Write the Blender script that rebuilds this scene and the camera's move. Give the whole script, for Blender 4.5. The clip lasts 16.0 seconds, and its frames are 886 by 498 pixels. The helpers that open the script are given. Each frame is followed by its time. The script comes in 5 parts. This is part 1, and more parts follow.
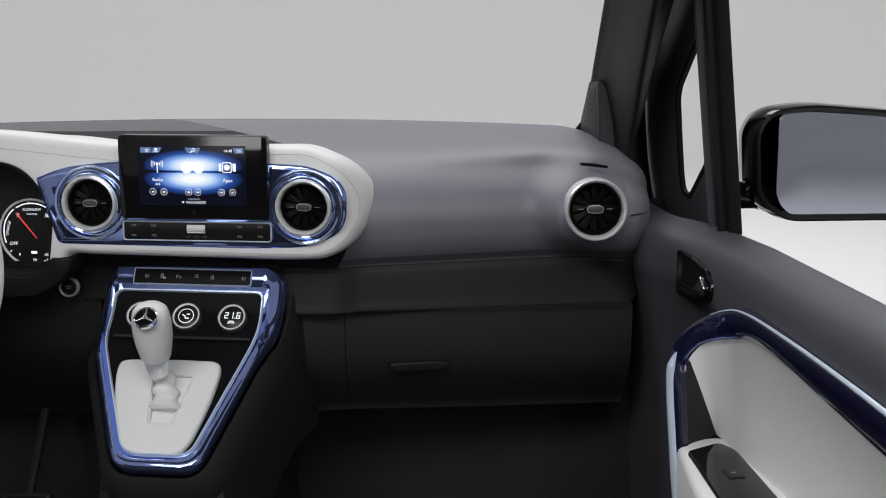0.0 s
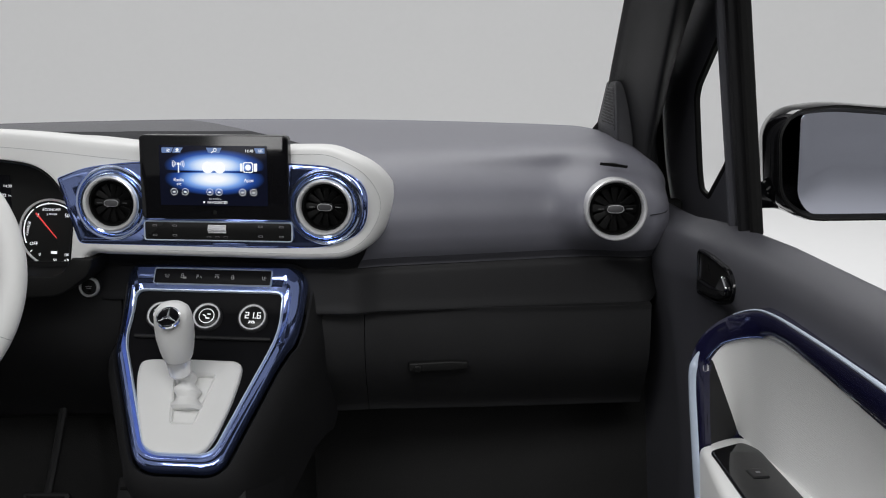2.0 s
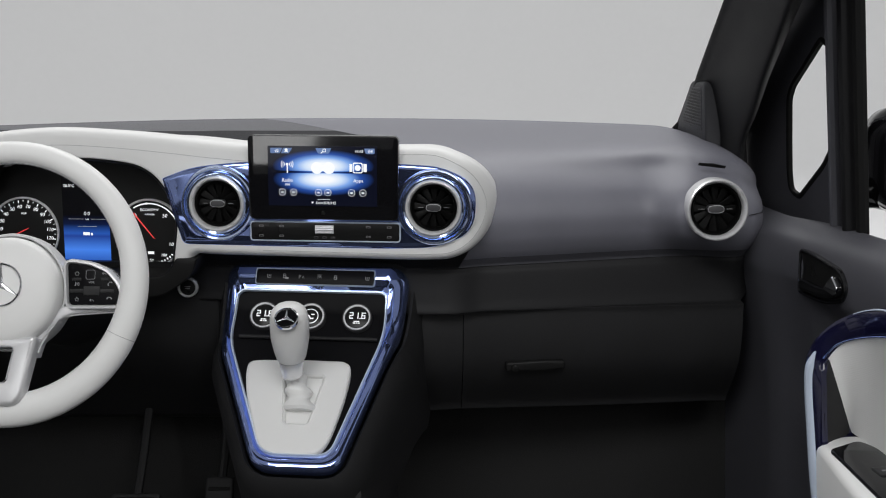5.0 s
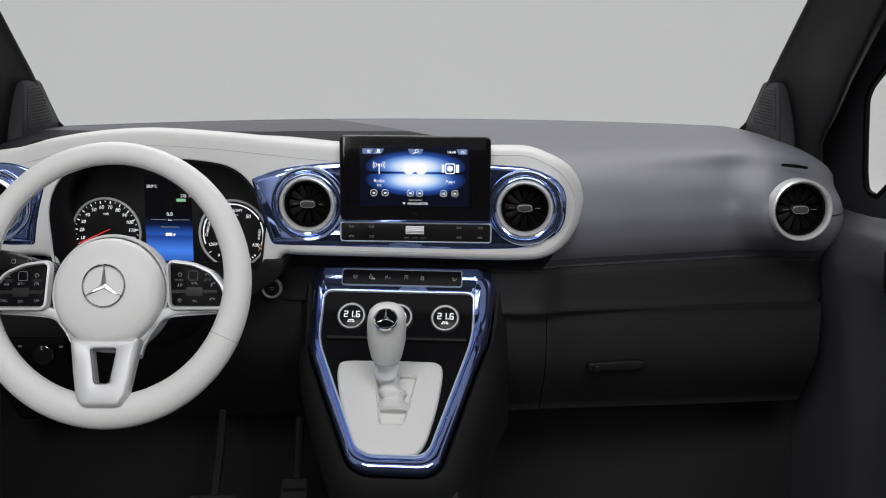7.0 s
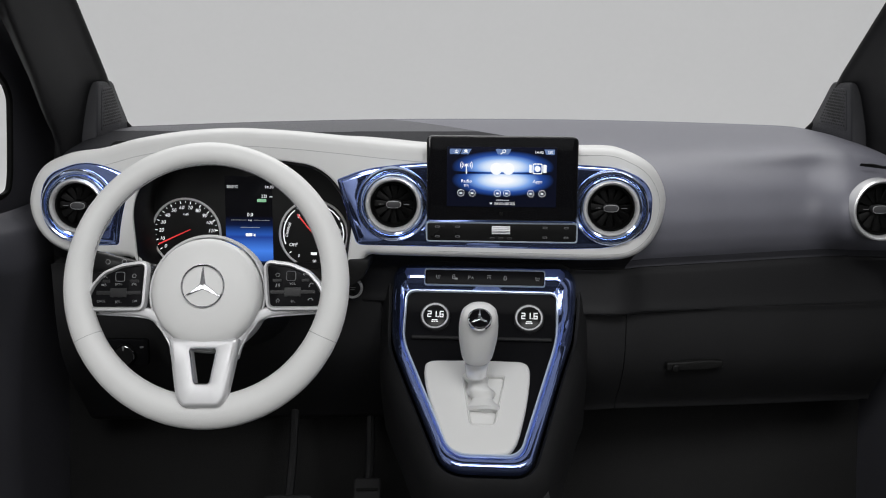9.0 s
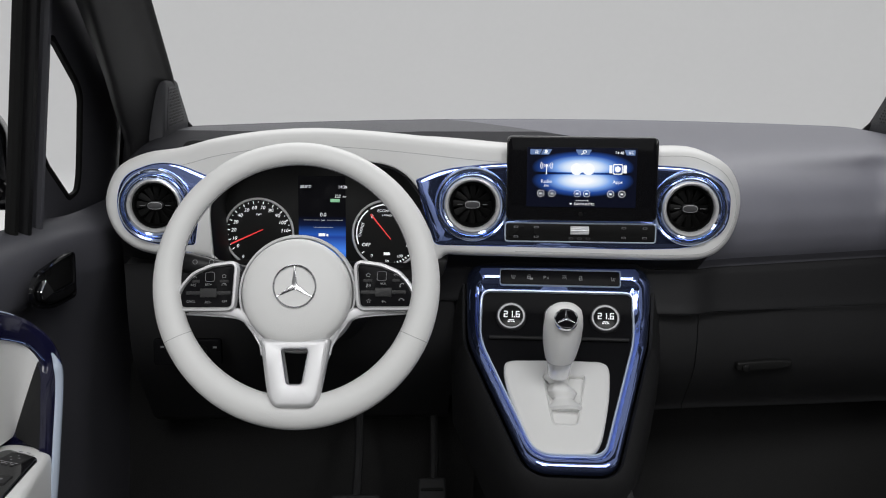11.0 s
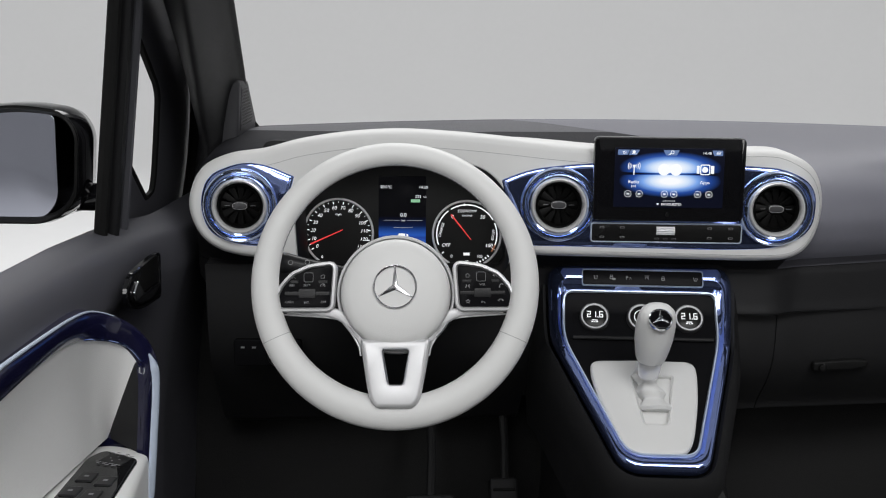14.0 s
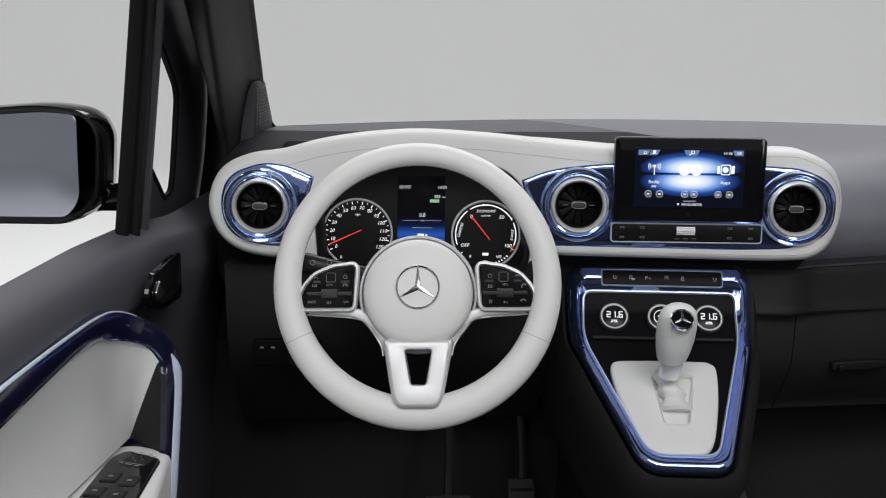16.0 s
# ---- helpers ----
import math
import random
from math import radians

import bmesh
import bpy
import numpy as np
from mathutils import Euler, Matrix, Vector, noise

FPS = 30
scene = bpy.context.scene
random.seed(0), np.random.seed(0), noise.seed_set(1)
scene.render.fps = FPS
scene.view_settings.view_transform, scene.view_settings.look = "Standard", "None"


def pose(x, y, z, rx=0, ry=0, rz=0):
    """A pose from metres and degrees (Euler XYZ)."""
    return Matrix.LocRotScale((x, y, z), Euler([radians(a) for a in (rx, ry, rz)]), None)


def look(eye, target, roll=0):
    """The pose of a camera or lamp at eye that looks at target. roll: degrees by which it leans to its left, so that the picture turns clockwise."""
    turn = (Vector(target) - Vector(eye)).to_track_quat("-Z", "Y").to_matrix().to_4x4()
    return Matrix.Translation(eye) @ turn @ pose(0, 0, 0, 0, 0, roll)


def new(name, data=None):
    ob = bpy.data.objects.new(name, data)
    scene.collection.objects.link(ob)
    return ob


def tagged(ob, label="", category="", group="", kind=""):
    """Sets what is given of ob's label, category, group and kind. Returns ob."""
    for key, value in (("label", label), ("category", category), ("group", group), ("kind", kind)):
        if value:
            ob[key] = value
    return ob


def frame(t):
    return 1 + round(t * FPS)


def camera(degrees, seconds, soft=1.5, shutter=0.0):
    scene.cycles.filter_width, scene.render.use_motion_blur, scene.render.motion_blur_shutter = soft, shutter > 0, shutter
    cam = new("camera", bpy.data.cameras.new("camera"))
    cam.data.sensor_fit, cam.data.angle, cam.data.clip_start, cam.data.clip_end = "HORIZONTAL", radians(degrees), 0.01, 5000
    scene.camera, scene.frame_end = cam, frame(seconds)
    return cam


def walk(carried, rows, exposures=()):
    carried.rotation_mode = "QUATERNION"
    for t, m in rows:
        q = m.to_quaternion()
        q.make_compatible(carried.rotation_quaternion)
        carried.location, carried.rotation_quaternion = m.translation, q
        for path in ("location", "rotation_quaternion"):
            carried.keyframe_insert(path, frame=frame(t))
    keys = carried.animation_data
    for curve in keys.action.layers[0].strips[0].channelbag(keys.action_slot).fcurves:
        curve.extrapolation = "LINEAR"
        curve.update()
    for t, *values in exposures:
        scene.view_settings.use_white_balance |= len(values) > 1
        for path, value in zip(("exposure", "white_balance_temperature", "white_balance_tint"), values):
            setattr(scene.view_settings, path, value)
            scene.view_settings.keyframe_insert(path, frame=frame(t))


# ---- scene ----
cam = camera(43.3, 16.0, soft=1.1)
METRES, EYE, TILT, LEAN, TURN = 0.84, 1.06, -12.0, 0.0, 0.0
ROWS = [
    (0.0, 0.0, 0.0, 0.0, 0.0, 0.0, -0.0),
    (0.5, -0.0017, 0.0004, -0.0017, 0.07, 0.04, 0.01),
    (1.0, -0.0055, 0.0002, -0.0002, 0.16, 0.01, 0.0),
    (1.5, -0.015, -0.0001, -0.0015, 0.17, 0.04, 0.01),
    (2.0, -0.033, -0.0007, -0.002, 0.13, 0.05, 0.02),
    (2.5, -0.0581, -0.0013, -0.0002, 0.01, 0.0, 0.03),
    (3.0, -0.0915, -0.0019, 0.0003, -0.15, -0.01, 0.05),
    (3.5, -0.1279, -0.0029, 0.0004, -0.32, -0.01, 0.04),
    (4.0, -0.1713, -0.0037, 0.0023, -0.51, -0.06, 0.06),
    (6.5, -0.4091, -0.0032, 0.0089, -1.54, -0.22, 0.07),
    (7.0, -0.4531, -0.0016, 0.0077, -1.63, -0.17, 0.1),
    (7.5, -0.491, -0.0011, 0.0077, -1.64, -0.17, 0.13),
    (8.0, -0.5344, -0.0001, 0.0095, -1.72, -0.22, 0.09),
    (8.5, -0.5728, 0.0001, 0.0071, -1.75, -0.15, 0.15),
    (9.0, -0.6175, -0.0004, 0.0082, -1.87, -0.17, 0.17),
    (11.5, -0.8196, 0.0062, 0.0121, -2.62, -0.25, 0.13),
    (12.0, -0.8536, 0.0079, 0.0176, -2.71, -0.4, 0.13),
    (12.5, -0.8834, 0.009, 0.0131, -2.81, -0.27, 0.13),
    (13.0, -0.9146, 0.0102, 0.0131, -2.96, -0.26, 0.13),
    (13.5, -0.9398, 0.0111, 0.0129, -3.06, -0.26, 0.12),
    (14.0, -0.9635, 0.0119, 0.0124, -3.17, -0.24, 0.14),
    (14.5, -0.9798, 0.0127, 0.012, -3.22, -0.22, 0.15),
    (15.0, -0.9903, 0.0132, 0.0125, -3.21, -0.23, 0.15),
    (15.5, -0.9944, 0.0132, 0.0126, -3.14, -0.24, 0.14),
    (16.0, -0.9968, 0.0135, 0.0127, -3.08, -0.24, 0.14),
]
walk(cam, [(t, pose(0.391, 0, EYE, TILT, LEAN, TURN) @ pose(METRES * x, METRES * y, METRES * z, 90 + pitch, roll, yaw)) for t, x, y, z, yaw, pitch, roll in ROWS])

# ---- light: a bright photo studio with overhead soft boxes ----
world = bpy.data.worlds.new("studio")
scene.world = world
world.use_nodes = True
world.node_tree.nodes["Background"].inputs[0].default_value = (0.955, 0.968, 1.0, 1)
world.node_tree.nodes["Background"].inputs[1].default_value = 0.25


def soft_box(name, eye, target, sx, sy, watts):
    data = bpy.data.lights.new(name, "AREA")
    data.shape, data.size, data.size_y, data.energy = "RECTANGLE", sx, sy, watts
    ob = new(name, data)
    ob.matrix_world = look(eye, target)
    return ob


soft_box("soft_box_cabin", (0.0, -0.9, 2.75), (0.0, 1.6, 0.7), 3.0, 1.0, 54)
# unseen strip lights, added to streak the chrome and brighten dash and doors
for sx in (-1, 1):
    soft_box("added_strip_light", (sx * 1.5, -3.0, 2.0), (0.0, 1.7, 0.7), 0.5, 2.2, 19)
soft_box("soft_box_stage", (0.0, 5.5, 5.5), (0.0, 6.5, 0.0), 9.0, 4.0, 490)

# ---- materials ----


def mat(name, color, rough=0.5, metal=0.0, grain=0.0, size=900.0, vary=0.0, coat=0.0, wave=0.0, spec=0.5):
    """Painted, moulded or metal surface: base colour with two scales of variation, fine relief."""
    m = bpy.data.materials.new(name)
    m.use_nodes = True
    nt = m.node_tree
    p = nt.nodes["Principled BSDF"]
    p.inputs["Base Color"].default_value = (*color, 1)
    p.inputs["Roughness"].default_value = rough
    p.inputs["Metallic"].default_value = metal
    p.inputs["Coat Weight"].default_value = coat
    p.inputs["Coat Roughness"].default_value = 0.08
    p.inputs["Specular IOR Level"].default_value = spec
    geo = nt.nodes.new("ShaderNodeNewGeometry")
    if vary:
        big = nt.nodes.new("ShaderNodeTexNoise")
        big.inputs["Scale"].default_value = 14.0
        big.inputs["Detail"].default_value = 6.0
        nt.links.new(geo.outputs["Position"], big.inputs["Vector"])
        ramp = nt.nodes.new("ShaderNodeMix")
        ramp.data_type = "RGBA"
        ramp.inputs[6].default_value = (*[c * (1 - vary) for c in color], 1)
        ramp.inputs[7].default_value = (*[min(1, c * (1 + vary)) for c in color], 1)
        nt.links.new(big.outputs["Fac"], ramp.inputs[0])
        nt.links.new(ramp.outputs[2], p.inputs["Base Color"])
        rr = nt.nodes.new("ShaderNodeMapRange")
        rr.inputs["To Min"].default_value = max(0.0, rough - 0.35 * vary)
        rr.inputs["To Max"].default_value = rough + 0.35 * vary
        nt.links.new(big.outputs["Fac"], rr.inputs["Value"])
        nt.links.new(rr.outputs["Result"], p.inputs["Roughness"])
    if grain:
        fine = nt.nodes.new("ShaderNodeTexVoronoi")
        fine.inputs["Scale"].default_value = size
        nt.links.new(geo.outputs["Position"], fine.inputs["Vector"])
        bump = nt.nodes.new("ShaderNodeBump")
        bump.inputs["Strength"].default_value = grain
        bump.inputs["Distance"].default_value = 0.0006
        nt.links.new(fine.outputs["Distance"], bump.inputs["Height"])
        last = bump
        if wave:
            w = nt.nodes.new("ShaderNodeTexWave")
            w.bands_direction = "Z"
            w.inputs["Scale"].default_value = wave
            w.inputs["Distortion"].default_value = 0.6
            nt.links.new(geo.outputs["Position"], w.inputs["Vector"])
            b2 = nt.nodes.new("ShaderNodeBump")
            b2.inputs["Strength"].default_value = 0.11
            b2.inputs["Distance"].default_value = 0.0012
            nt.links.new(w.outputs["Fac"], b2.inputs["Height"])
            nt.links.new(bump.outputs["Normal"], b2.inputs["Normal"])
            last = b2
        nt.links.new(last.outputs["Normal"], p.inputs["Normal"])
    return m


def glow(name, color, power):
    m = bpy.data.materials.new(name)
    m.use_nodes = True
    p = m.node_tree.nodes["Principled BSDF"]
    p.inputs["Base Color"].default_value = (0.01, 0.01, 0.01, 1)
    p.inputs["Emission Color"].default_value = (*color, 1)
    p.inputs["Emission Strength"].default_value = power
    return m


DASH = mat("dash_soft_skin", (0.182, 0.182, 0.214), 0.46, grain=0.25, size=1100, vary=0.10)
# the dash skin again in three darker tones that carry its shade
DASH_MID_SHADE = mat("dash_mid_shade", (0.085, 0.085, 0.098), 0.52, grain=0.2, size=1100, vary=0.12)
DASH_TOP_SHADE = mat("dash_top_shade", (0.020, 0.020, 0.024), 0.65, grain=0.2, size=1100, vary=0.12, spec=0.12)
DASH_UNDER_SHADE = mat("dash_under_shade", (0.0135, 0.0135, 0.0147), 0.55, grain=0.25, size=1100, vary=0.12, spec=0.3)
LOWER = mat("hard_black_plastic", (0.0165, 0.0165, 0.0175), 0.62, grain=0.3, size=1300, vary=0.15, spec=0.3)
DOORSKIN = mat("door_soft_skin", (0.080, 0.080, 0.093), 0.48, grain=0.25, size=1100, vary=0.10)
TWEETER = mat("speaker_cover_plastic", (0.050, 0.050, 0.056), 0.5, grain=0.25, size=1300, vary=0.12, spec=0.3)
PILLAR = mat("pillar_plastic", (0.009, 0.009, 0.010), 0.55, grain=0.3, size=1500, vary=0.12, spec=0.22)
RUBBER = mat("rubber_seal", (0.010, 0.010, 0.010), 0.7, grain=0.1, size=1500, spec=0.12)
LEATHER = mat("white_leather", (0.80, 0.80, 0.79), 0.48, grain=0.22, size=1000, vary=0.03)
WHITE = mat("white_satin_plastic", (0.80, 0.80, 0.79), 0.52, grain=0.06, size=1500, vary=0.03)
KNIT = mat("white_ribbed_fabric", (0.84, 0.84, 0.83), 0.75, grain=0.3, size=1400, vary=0.03, wave=110.0)
BLUE = mat("blue_chrome", (0.40, 0.51, 0.98), 0.05, 0.97, vary=0.05)
PALEBLUE = mat("light_blue_chrome", (0.62, 0.72, 1.0), 0.07, 0.96, vary=0.06)
CHROME = mat("bright_chrome", (0.86, 0.87, 0.90), 0.10, 1.0, vary=0.05)
EMBLEM = mat("emblem_chrome", (0.60, 0.60, 0.62), 0.16, 1.0, vary=0.04)
SATIN = mat("satin_silver", (0.56, 0.56, 0.58), 0.5, 1.0, grain=0.05, size=1800, vary=0.05)
SPOKE = mat("silver_spoke_paint", (0.66, 0.66, 0.67), 0.42, 0.35, grain=0.04, size=1800, vary=0.04)
PIANO = mat("black_panel_gloss", (0.008, 0.008, 0.009), 0.22, vary=0.1, spec=0.03)
SILVER = mat("bright_silver", (0.88, 0.88, 0.89), 0.24, 0.50, vary=0.04)
POLISHED = mat("polished_rim", (0.82, 0.82, 0.84), 0.28, 0.15, vary=0.04)
ICE = mat("pale_blue_chrome", (0.72, 0.82, 1.0), 0.20, 0.35, vary=0.04)
GLOSS = mat("piano_black", (0.006, 0.006, 0.007), 0.07, vary=0.05)
BLACK = mat("matt_black_face", (0.010, 0.010, 0.010), 0.5, vary=0.1, spec=0.25)
VANE = mat("vane_black", (0.004, 0.004, 0.004), 0.35, vary=0.1, spec=0.08)
PADBLACK = mat("pad_black", (0.011, 0.011, 0.011), 0.28, vary=0.1, spec=0.2)
NAVY = mat("navy_lacquer", (0.008, 0.008, 0.032), 0.16, coat=0.8, vary=0.1)
CARPET = mat("black_carpet", (0.016, 0.016, 0.016), 0.95, grain=0.8, size=500, vary=0.3)
GREY = mat("grey_print", (0.30, 0.30, 0.31), 0.6, vary=0.05)
DIMGREY = mat("dim_grey_print", (0.16, 0.16, 0.165), 0.6, vary=0.05)
ROCKER = mat("rocker_black", (0.016, 0.016, 0.017), 0.32, vary=0.1, spec=0.25)
SEAM = mat("seam_thread", (0.42, 0.42, 0.42), 0.7, vary=0.1)
KEYGREY = mat("key_grey", (0.05, 0.05, 0.053), 0.35, vary=0.1)
STAGE = mat("studio_paint", (0.74, 0.74, 0.74), 0.7, vary=0.015)
MIRROR = mat("tinted_mirror", (0.62, 0.64, 0.74), 0.02, 1.0)
LIT = glow("lit_white", (0.95, 0.97, 1.0), 1.0)
DIM = glow("lit_dim_white", (0.9, 0.93, 1.0), 0.35)
RED = glow("lit_red_needle", (0.9, 0.06, 0.06), 0.8)
GREEN = glow("lit_green", (0.35, 0.75, 0.45), 0.7)
ORANGE = glow("lit_orange", (0.6, 0.2, 0.08), 0.4)


def screen_material(name, x0, x1, z0, z1, mode):
    """The lit picture of a display: a blue horizon with a white glow."""
    m = bpy.data.materials.new(name)
    m.use_nodes = True
    nt = m.node_tree
    p = nt.nodes["Principled BSDF"]
    p.inputs["Base Color"].default_value = (0.005, 0.005, 0.006, 1)
    p.inputs["Roughness"].default_value = 0.15
    p.inputs["Specular IOR Level"].default_value = 0.12
    geo = nt.nodes.new("ShaderNodeNewGeometry")
    sep = nt.nodes.new("ShaderNodeSeparateXYZ")
    nt.links.new(geo.outputs["Position"], sep.inputs[0])

    def ranged(sock, a, b, c, d):
        n = nt.nodes.new("ShaderNodeMapRange")
        for key, v in zip(("From Min", "From Max", "To Min", "To Max"), (a, b, c, d)):
            n.inputs[key].default_value = v
        nt.links.new(sock, n.inputs["Value"])
        return n.outputs["Result"]

    def calc(op, a, b=None):
        n = nt.nodes.new("ShaderNodeMath")
        n.operation = op
        for k, v in enumerate((a, b)):
            if v is None:
                continue
            if isinstance(v, (int, float)):
                n.inputs[k].default_value = v
            else:
                nt.links.new(v, n.inputs[k])
        return n.outputs[0]

    u = ranged(sep.outputs["X"], x0, x1, -1.0, 1.0)
    v = ranged(sep.outputs["Z"], z0, z1, -1.0, 1.0)
    ramp = nt.nodes.new("ShaderNodeValToRGB")
    e = ramp.color_ramp.elements
    if mode == "wide":
        up = calc("SUBTRACT", v, 0.16)
        lobe = calc("ABSOLUTE", calc("ADD", up, 0.02))
        lobe = calc("ABSOLUTE", calc("SUBTRACT", lobe, 0.22))
        d = calc("SQRT", calc("ADD", calc("POWER", calc("MULTIPLY", u, 0.90), 2.0), calc("POWER", calc("MULTIPLY", lobe, 1.55), 2.0)))
        line = ranged(calc("ABSOLUTE", up), 0.0, 0.05, 0.35, 0.0)
        d = calc("ADD", d, line)
        nt.links.new(d, ramp.inputs["Fac"])
        e[0].position, e[0].color = 0.15, (0.95, 0.97, 1.0, 1)
        e[1].position, e[1].color = 0.84, (0.002, 0.003, 0.010, 1)
        for pos, c in ((0.31, (0.62, 0.75, 0.95)), (0.45, (0.20, 0.38, 0.80)), (0.62, (0.018, 0.07, 0.33))):
            q = e.new(pos)
            q.color = (*c, 1)
    else:
        nt.links.new(ranged(v, -1.0, 1.0, 0.0, 1.0), ramp.inputs["Fac"])
        e[0].position, e[0].color = 0.0, (0.012, 0.05, 0.30, 1)
        e[1].position, e[1].color = 0.56, (0.0015, 0.0015, 0.002, 1)
        for pos, c in ((0.18, (0.06, 0.22, 0.80)), (0.33, (0.015, 0.05, 0.28)), (0.36, (0.02, 0.09, 0.42)), (0.46, (0.003, 0.008, 0.04))):
            q = e.new(pos)
            q.color = (*c, 1)
    nt.links.new(ramp.outputs["Color"], p.inputs["Emission Color"])
    p.inputs["Emission Strength"].default_value = 1.0
    return m


# ---- shape helpers ----


def thing(name, at, label, category, group="", kind=""):
    ob = new(name)
    ob.empty_display_size = 0.05
    ob.location = at
    return tagged(ob, label, category, group, kind)


def part(name, bm, material, parent=None, label="", m=None, flip=False, sharp=38):
    """Links a bmesh as one mesh object under a thing or a part; m places it, flip mirrors it across the car's middle."""
    if m is not None:
        bm.transform(m)
    if flip:
        bm.transform(Matrix.Diagonal((-1, 1, 1, 1)))
        bmesh.ops.reverse_faces(bm, faces=bm.faces[:])
    data = bpy.data.meshes.new(name)
    bm.to_mesh(data)
    bm.free()
    data.polygons.foreach_set("use_smooth", [True] * len(data.polygons))
    data.set_sharp_from_angle(angle=radians(sharp))
    data.materials.append(material)
    ob = new(name, data)
    if parent is not None:
        ob.parent = parent
        if parent.type == "EMPTY":
            ob.matrix_parent_inverse = Matrix.Translation(-Vector(parent.location))
    if label:
        ob["label"] = label
    return ob


def face(at, yaw=0.0, tilt=0.0, roll=0.0):
    """A frame on an upright face that looks at the rear of the car: x right, y up, z out of the face; tilt leans its top away."""
    return pose(*at, 0, 0, yaw) @ pose(0, 0, 0, 90 - tilt) @ pose(0, 0, 0, 0, 0, roll)


def curve_loop(pts, n=96):
    """A closed smooth outline through the given corners, n points at even steps."""
    k = len(pts)
    out = []
    for i in range(k):
        a, b, c, d = (np.array(pts[(i + j) % k], float) for j in (-1, 0, 1, 2))
        for s in np.linspace(0, 1, max(4, n // k), endpoint=False):
            out.append(0.5 * (2 * b + (c - a) * s + (2 * a - 5 * b + 4 * c - d) * s * s + (3 * b - a - 3 * c + d) * s ** 3))
    return out


def curve_line(pts, n=8):
    out = []
    q = [np.array(p, float) for p in pts]
    q = [2 * q[0] - q[1]] + q + [2 * q[-1] - q[-2]]
    for i in range(1, len(q) - 2):
        a, b, c, d = q[i - 1:i + 3]
        for s in np.linspace(0, 1, n, endpoint=False):
            out.append(0.5 * (2 * b + (c - a) * s + (2 * a - 5 * b + 4 * c - d) * s * s + (3 * b - a - 3 * c + d) * s ** 3))
    out.append(q[-2])
    return out


def rounded(pts, r, seg=5):
    """A polygon with rounded corners; r is one radius or one for each corner."""
    k = len(pts)
    out = []
    for i in range(k):
        a, b, c = (np.array(pts[(i + j) % k], float) for j in (-1, 0, 1))
        rr = r[i] if isinstance(r, (list, tuple)) else r
        da, dc = a - b, c - b
        la, lc = np.linalg.norm(da), np.linalg.norm(dc)
        rr = min(rr, la * 0.49, lc * 0.49)
        p, q = b + da / la * rr, b + dc / lc * rr
        for s in np.linspace(0, 1, seg + 1):
            out.append((1 - s) ** 2 * p + 2 * s * (1 - s) * b + s * s * q)
    return out


def box_loop(x0, y0, x1, y1, r=0.003, seg=4):
    return rounded([(x0, y0), (x1, y0), (x1, y1), (x0, y1)], r, seg)


def circle(cx, cy, r, n=40, ry=None):
    return [np.array((cx + r * math.cos(2 * math.pi * i / n), cy + (ry or r) * math.sin(2 * math.pi * i / n))) for i in range(n)]


def area2(pts):
    return sum(pts[i - 1][0] * pts[i][1] - pts[i][0] * pts[i - 1][1] for i in range(len(pts)))


def ccw(pts):
    return list(pts) if area2(pts) > 0 else list(pts)[::-1]


def inset(pts, d):
    """An outline that runs counterclockwise, moved inwards by d."""
    k = len(pts)
    out = []
    for i in range(k):
        e = np.array(pts[(i + 1) % k]) - np.array(pts[i - 1])
        e = e / (np.linalg.norm(e) + 1e-9)
        out.append(np.array(pts[i]) + d * np.array((-e[1], e[0])))
    return out


def flat(u, v, w):
    return Vector((u, v, w))


def strip(bm, a, b, closed=True):
    k = len(a)
    for i in range(k if closed else k - 1):
        j = (i + 1) % k
        try:
            bm.faces.new((a[i], a[j], b[j], b[i]))
        except ValueError:
            pass


def plate(outer, holes=(), depth=0.01, bevel=0.002, drop=None, fn=flat, seg=3, back=False):
    """A slab with rounded front edges and through holes; its front lies at w = 0."""
    bm = bmesh.new()
    drop = bevel if drop is None else drop
    edges = []
    for loop, sign in [(ccw(outer), 1)] + [(ccw(h), -1) for h in holes]:
        bv, dp = (bevel, drop) if sign > 0 else (min(bevel, 0.003), min(drop, 0.003))
        rings = []
        for off, w in [(0, -depth)] + [(bv * (1 - math.cos(math.pi / 2 * s / seg)), -dp * (1 - math.sin(math.pi / 2 * s / seg))) for s in range(seg + 1)]:
            rings.append([bm.verts.new(fn(p[0], p[1], w)) for p in inset(loop, sign * off)])
        for a, b in zip(rings, rings[1:]):
            strip(bm, a, b)
        last = rings[-1]
        for i in range(len(last)):
            edges.append(bm.edges.get((last[i], last[(i + 1) % len(last)])) or bm.edges.new((last[i], last[(i + 1) % len(last)])))
        if back and sign > 0:
            bm.faces.new(rings[0])
    bmesh.ops.triangle_fill(bm, use_beauty=True, use_dissolve=False, edges=edges)
    bmesh.ops.recalc_face_normals(bm, faces=bm.faces[:])
    return bm


def ring(outer, inner, profile, fn=flat):
    """A moulding between two outlines of as many points: profile gives the share of the way in and the height."""
    bm = bmesh.new()
    rings = [[bm.verts.new(fn(*(np.array(a) * (1 - s) + np.array(b) * s), w)) for a, b in zip(outer, inner)] for s, w in profile]
    for a, b in zip(rings, rings[1:]):
        strip(bm, a, b)
    bmesh.ops.recalc_face_normals(bm, faces=bm.faces[:])
    return bm


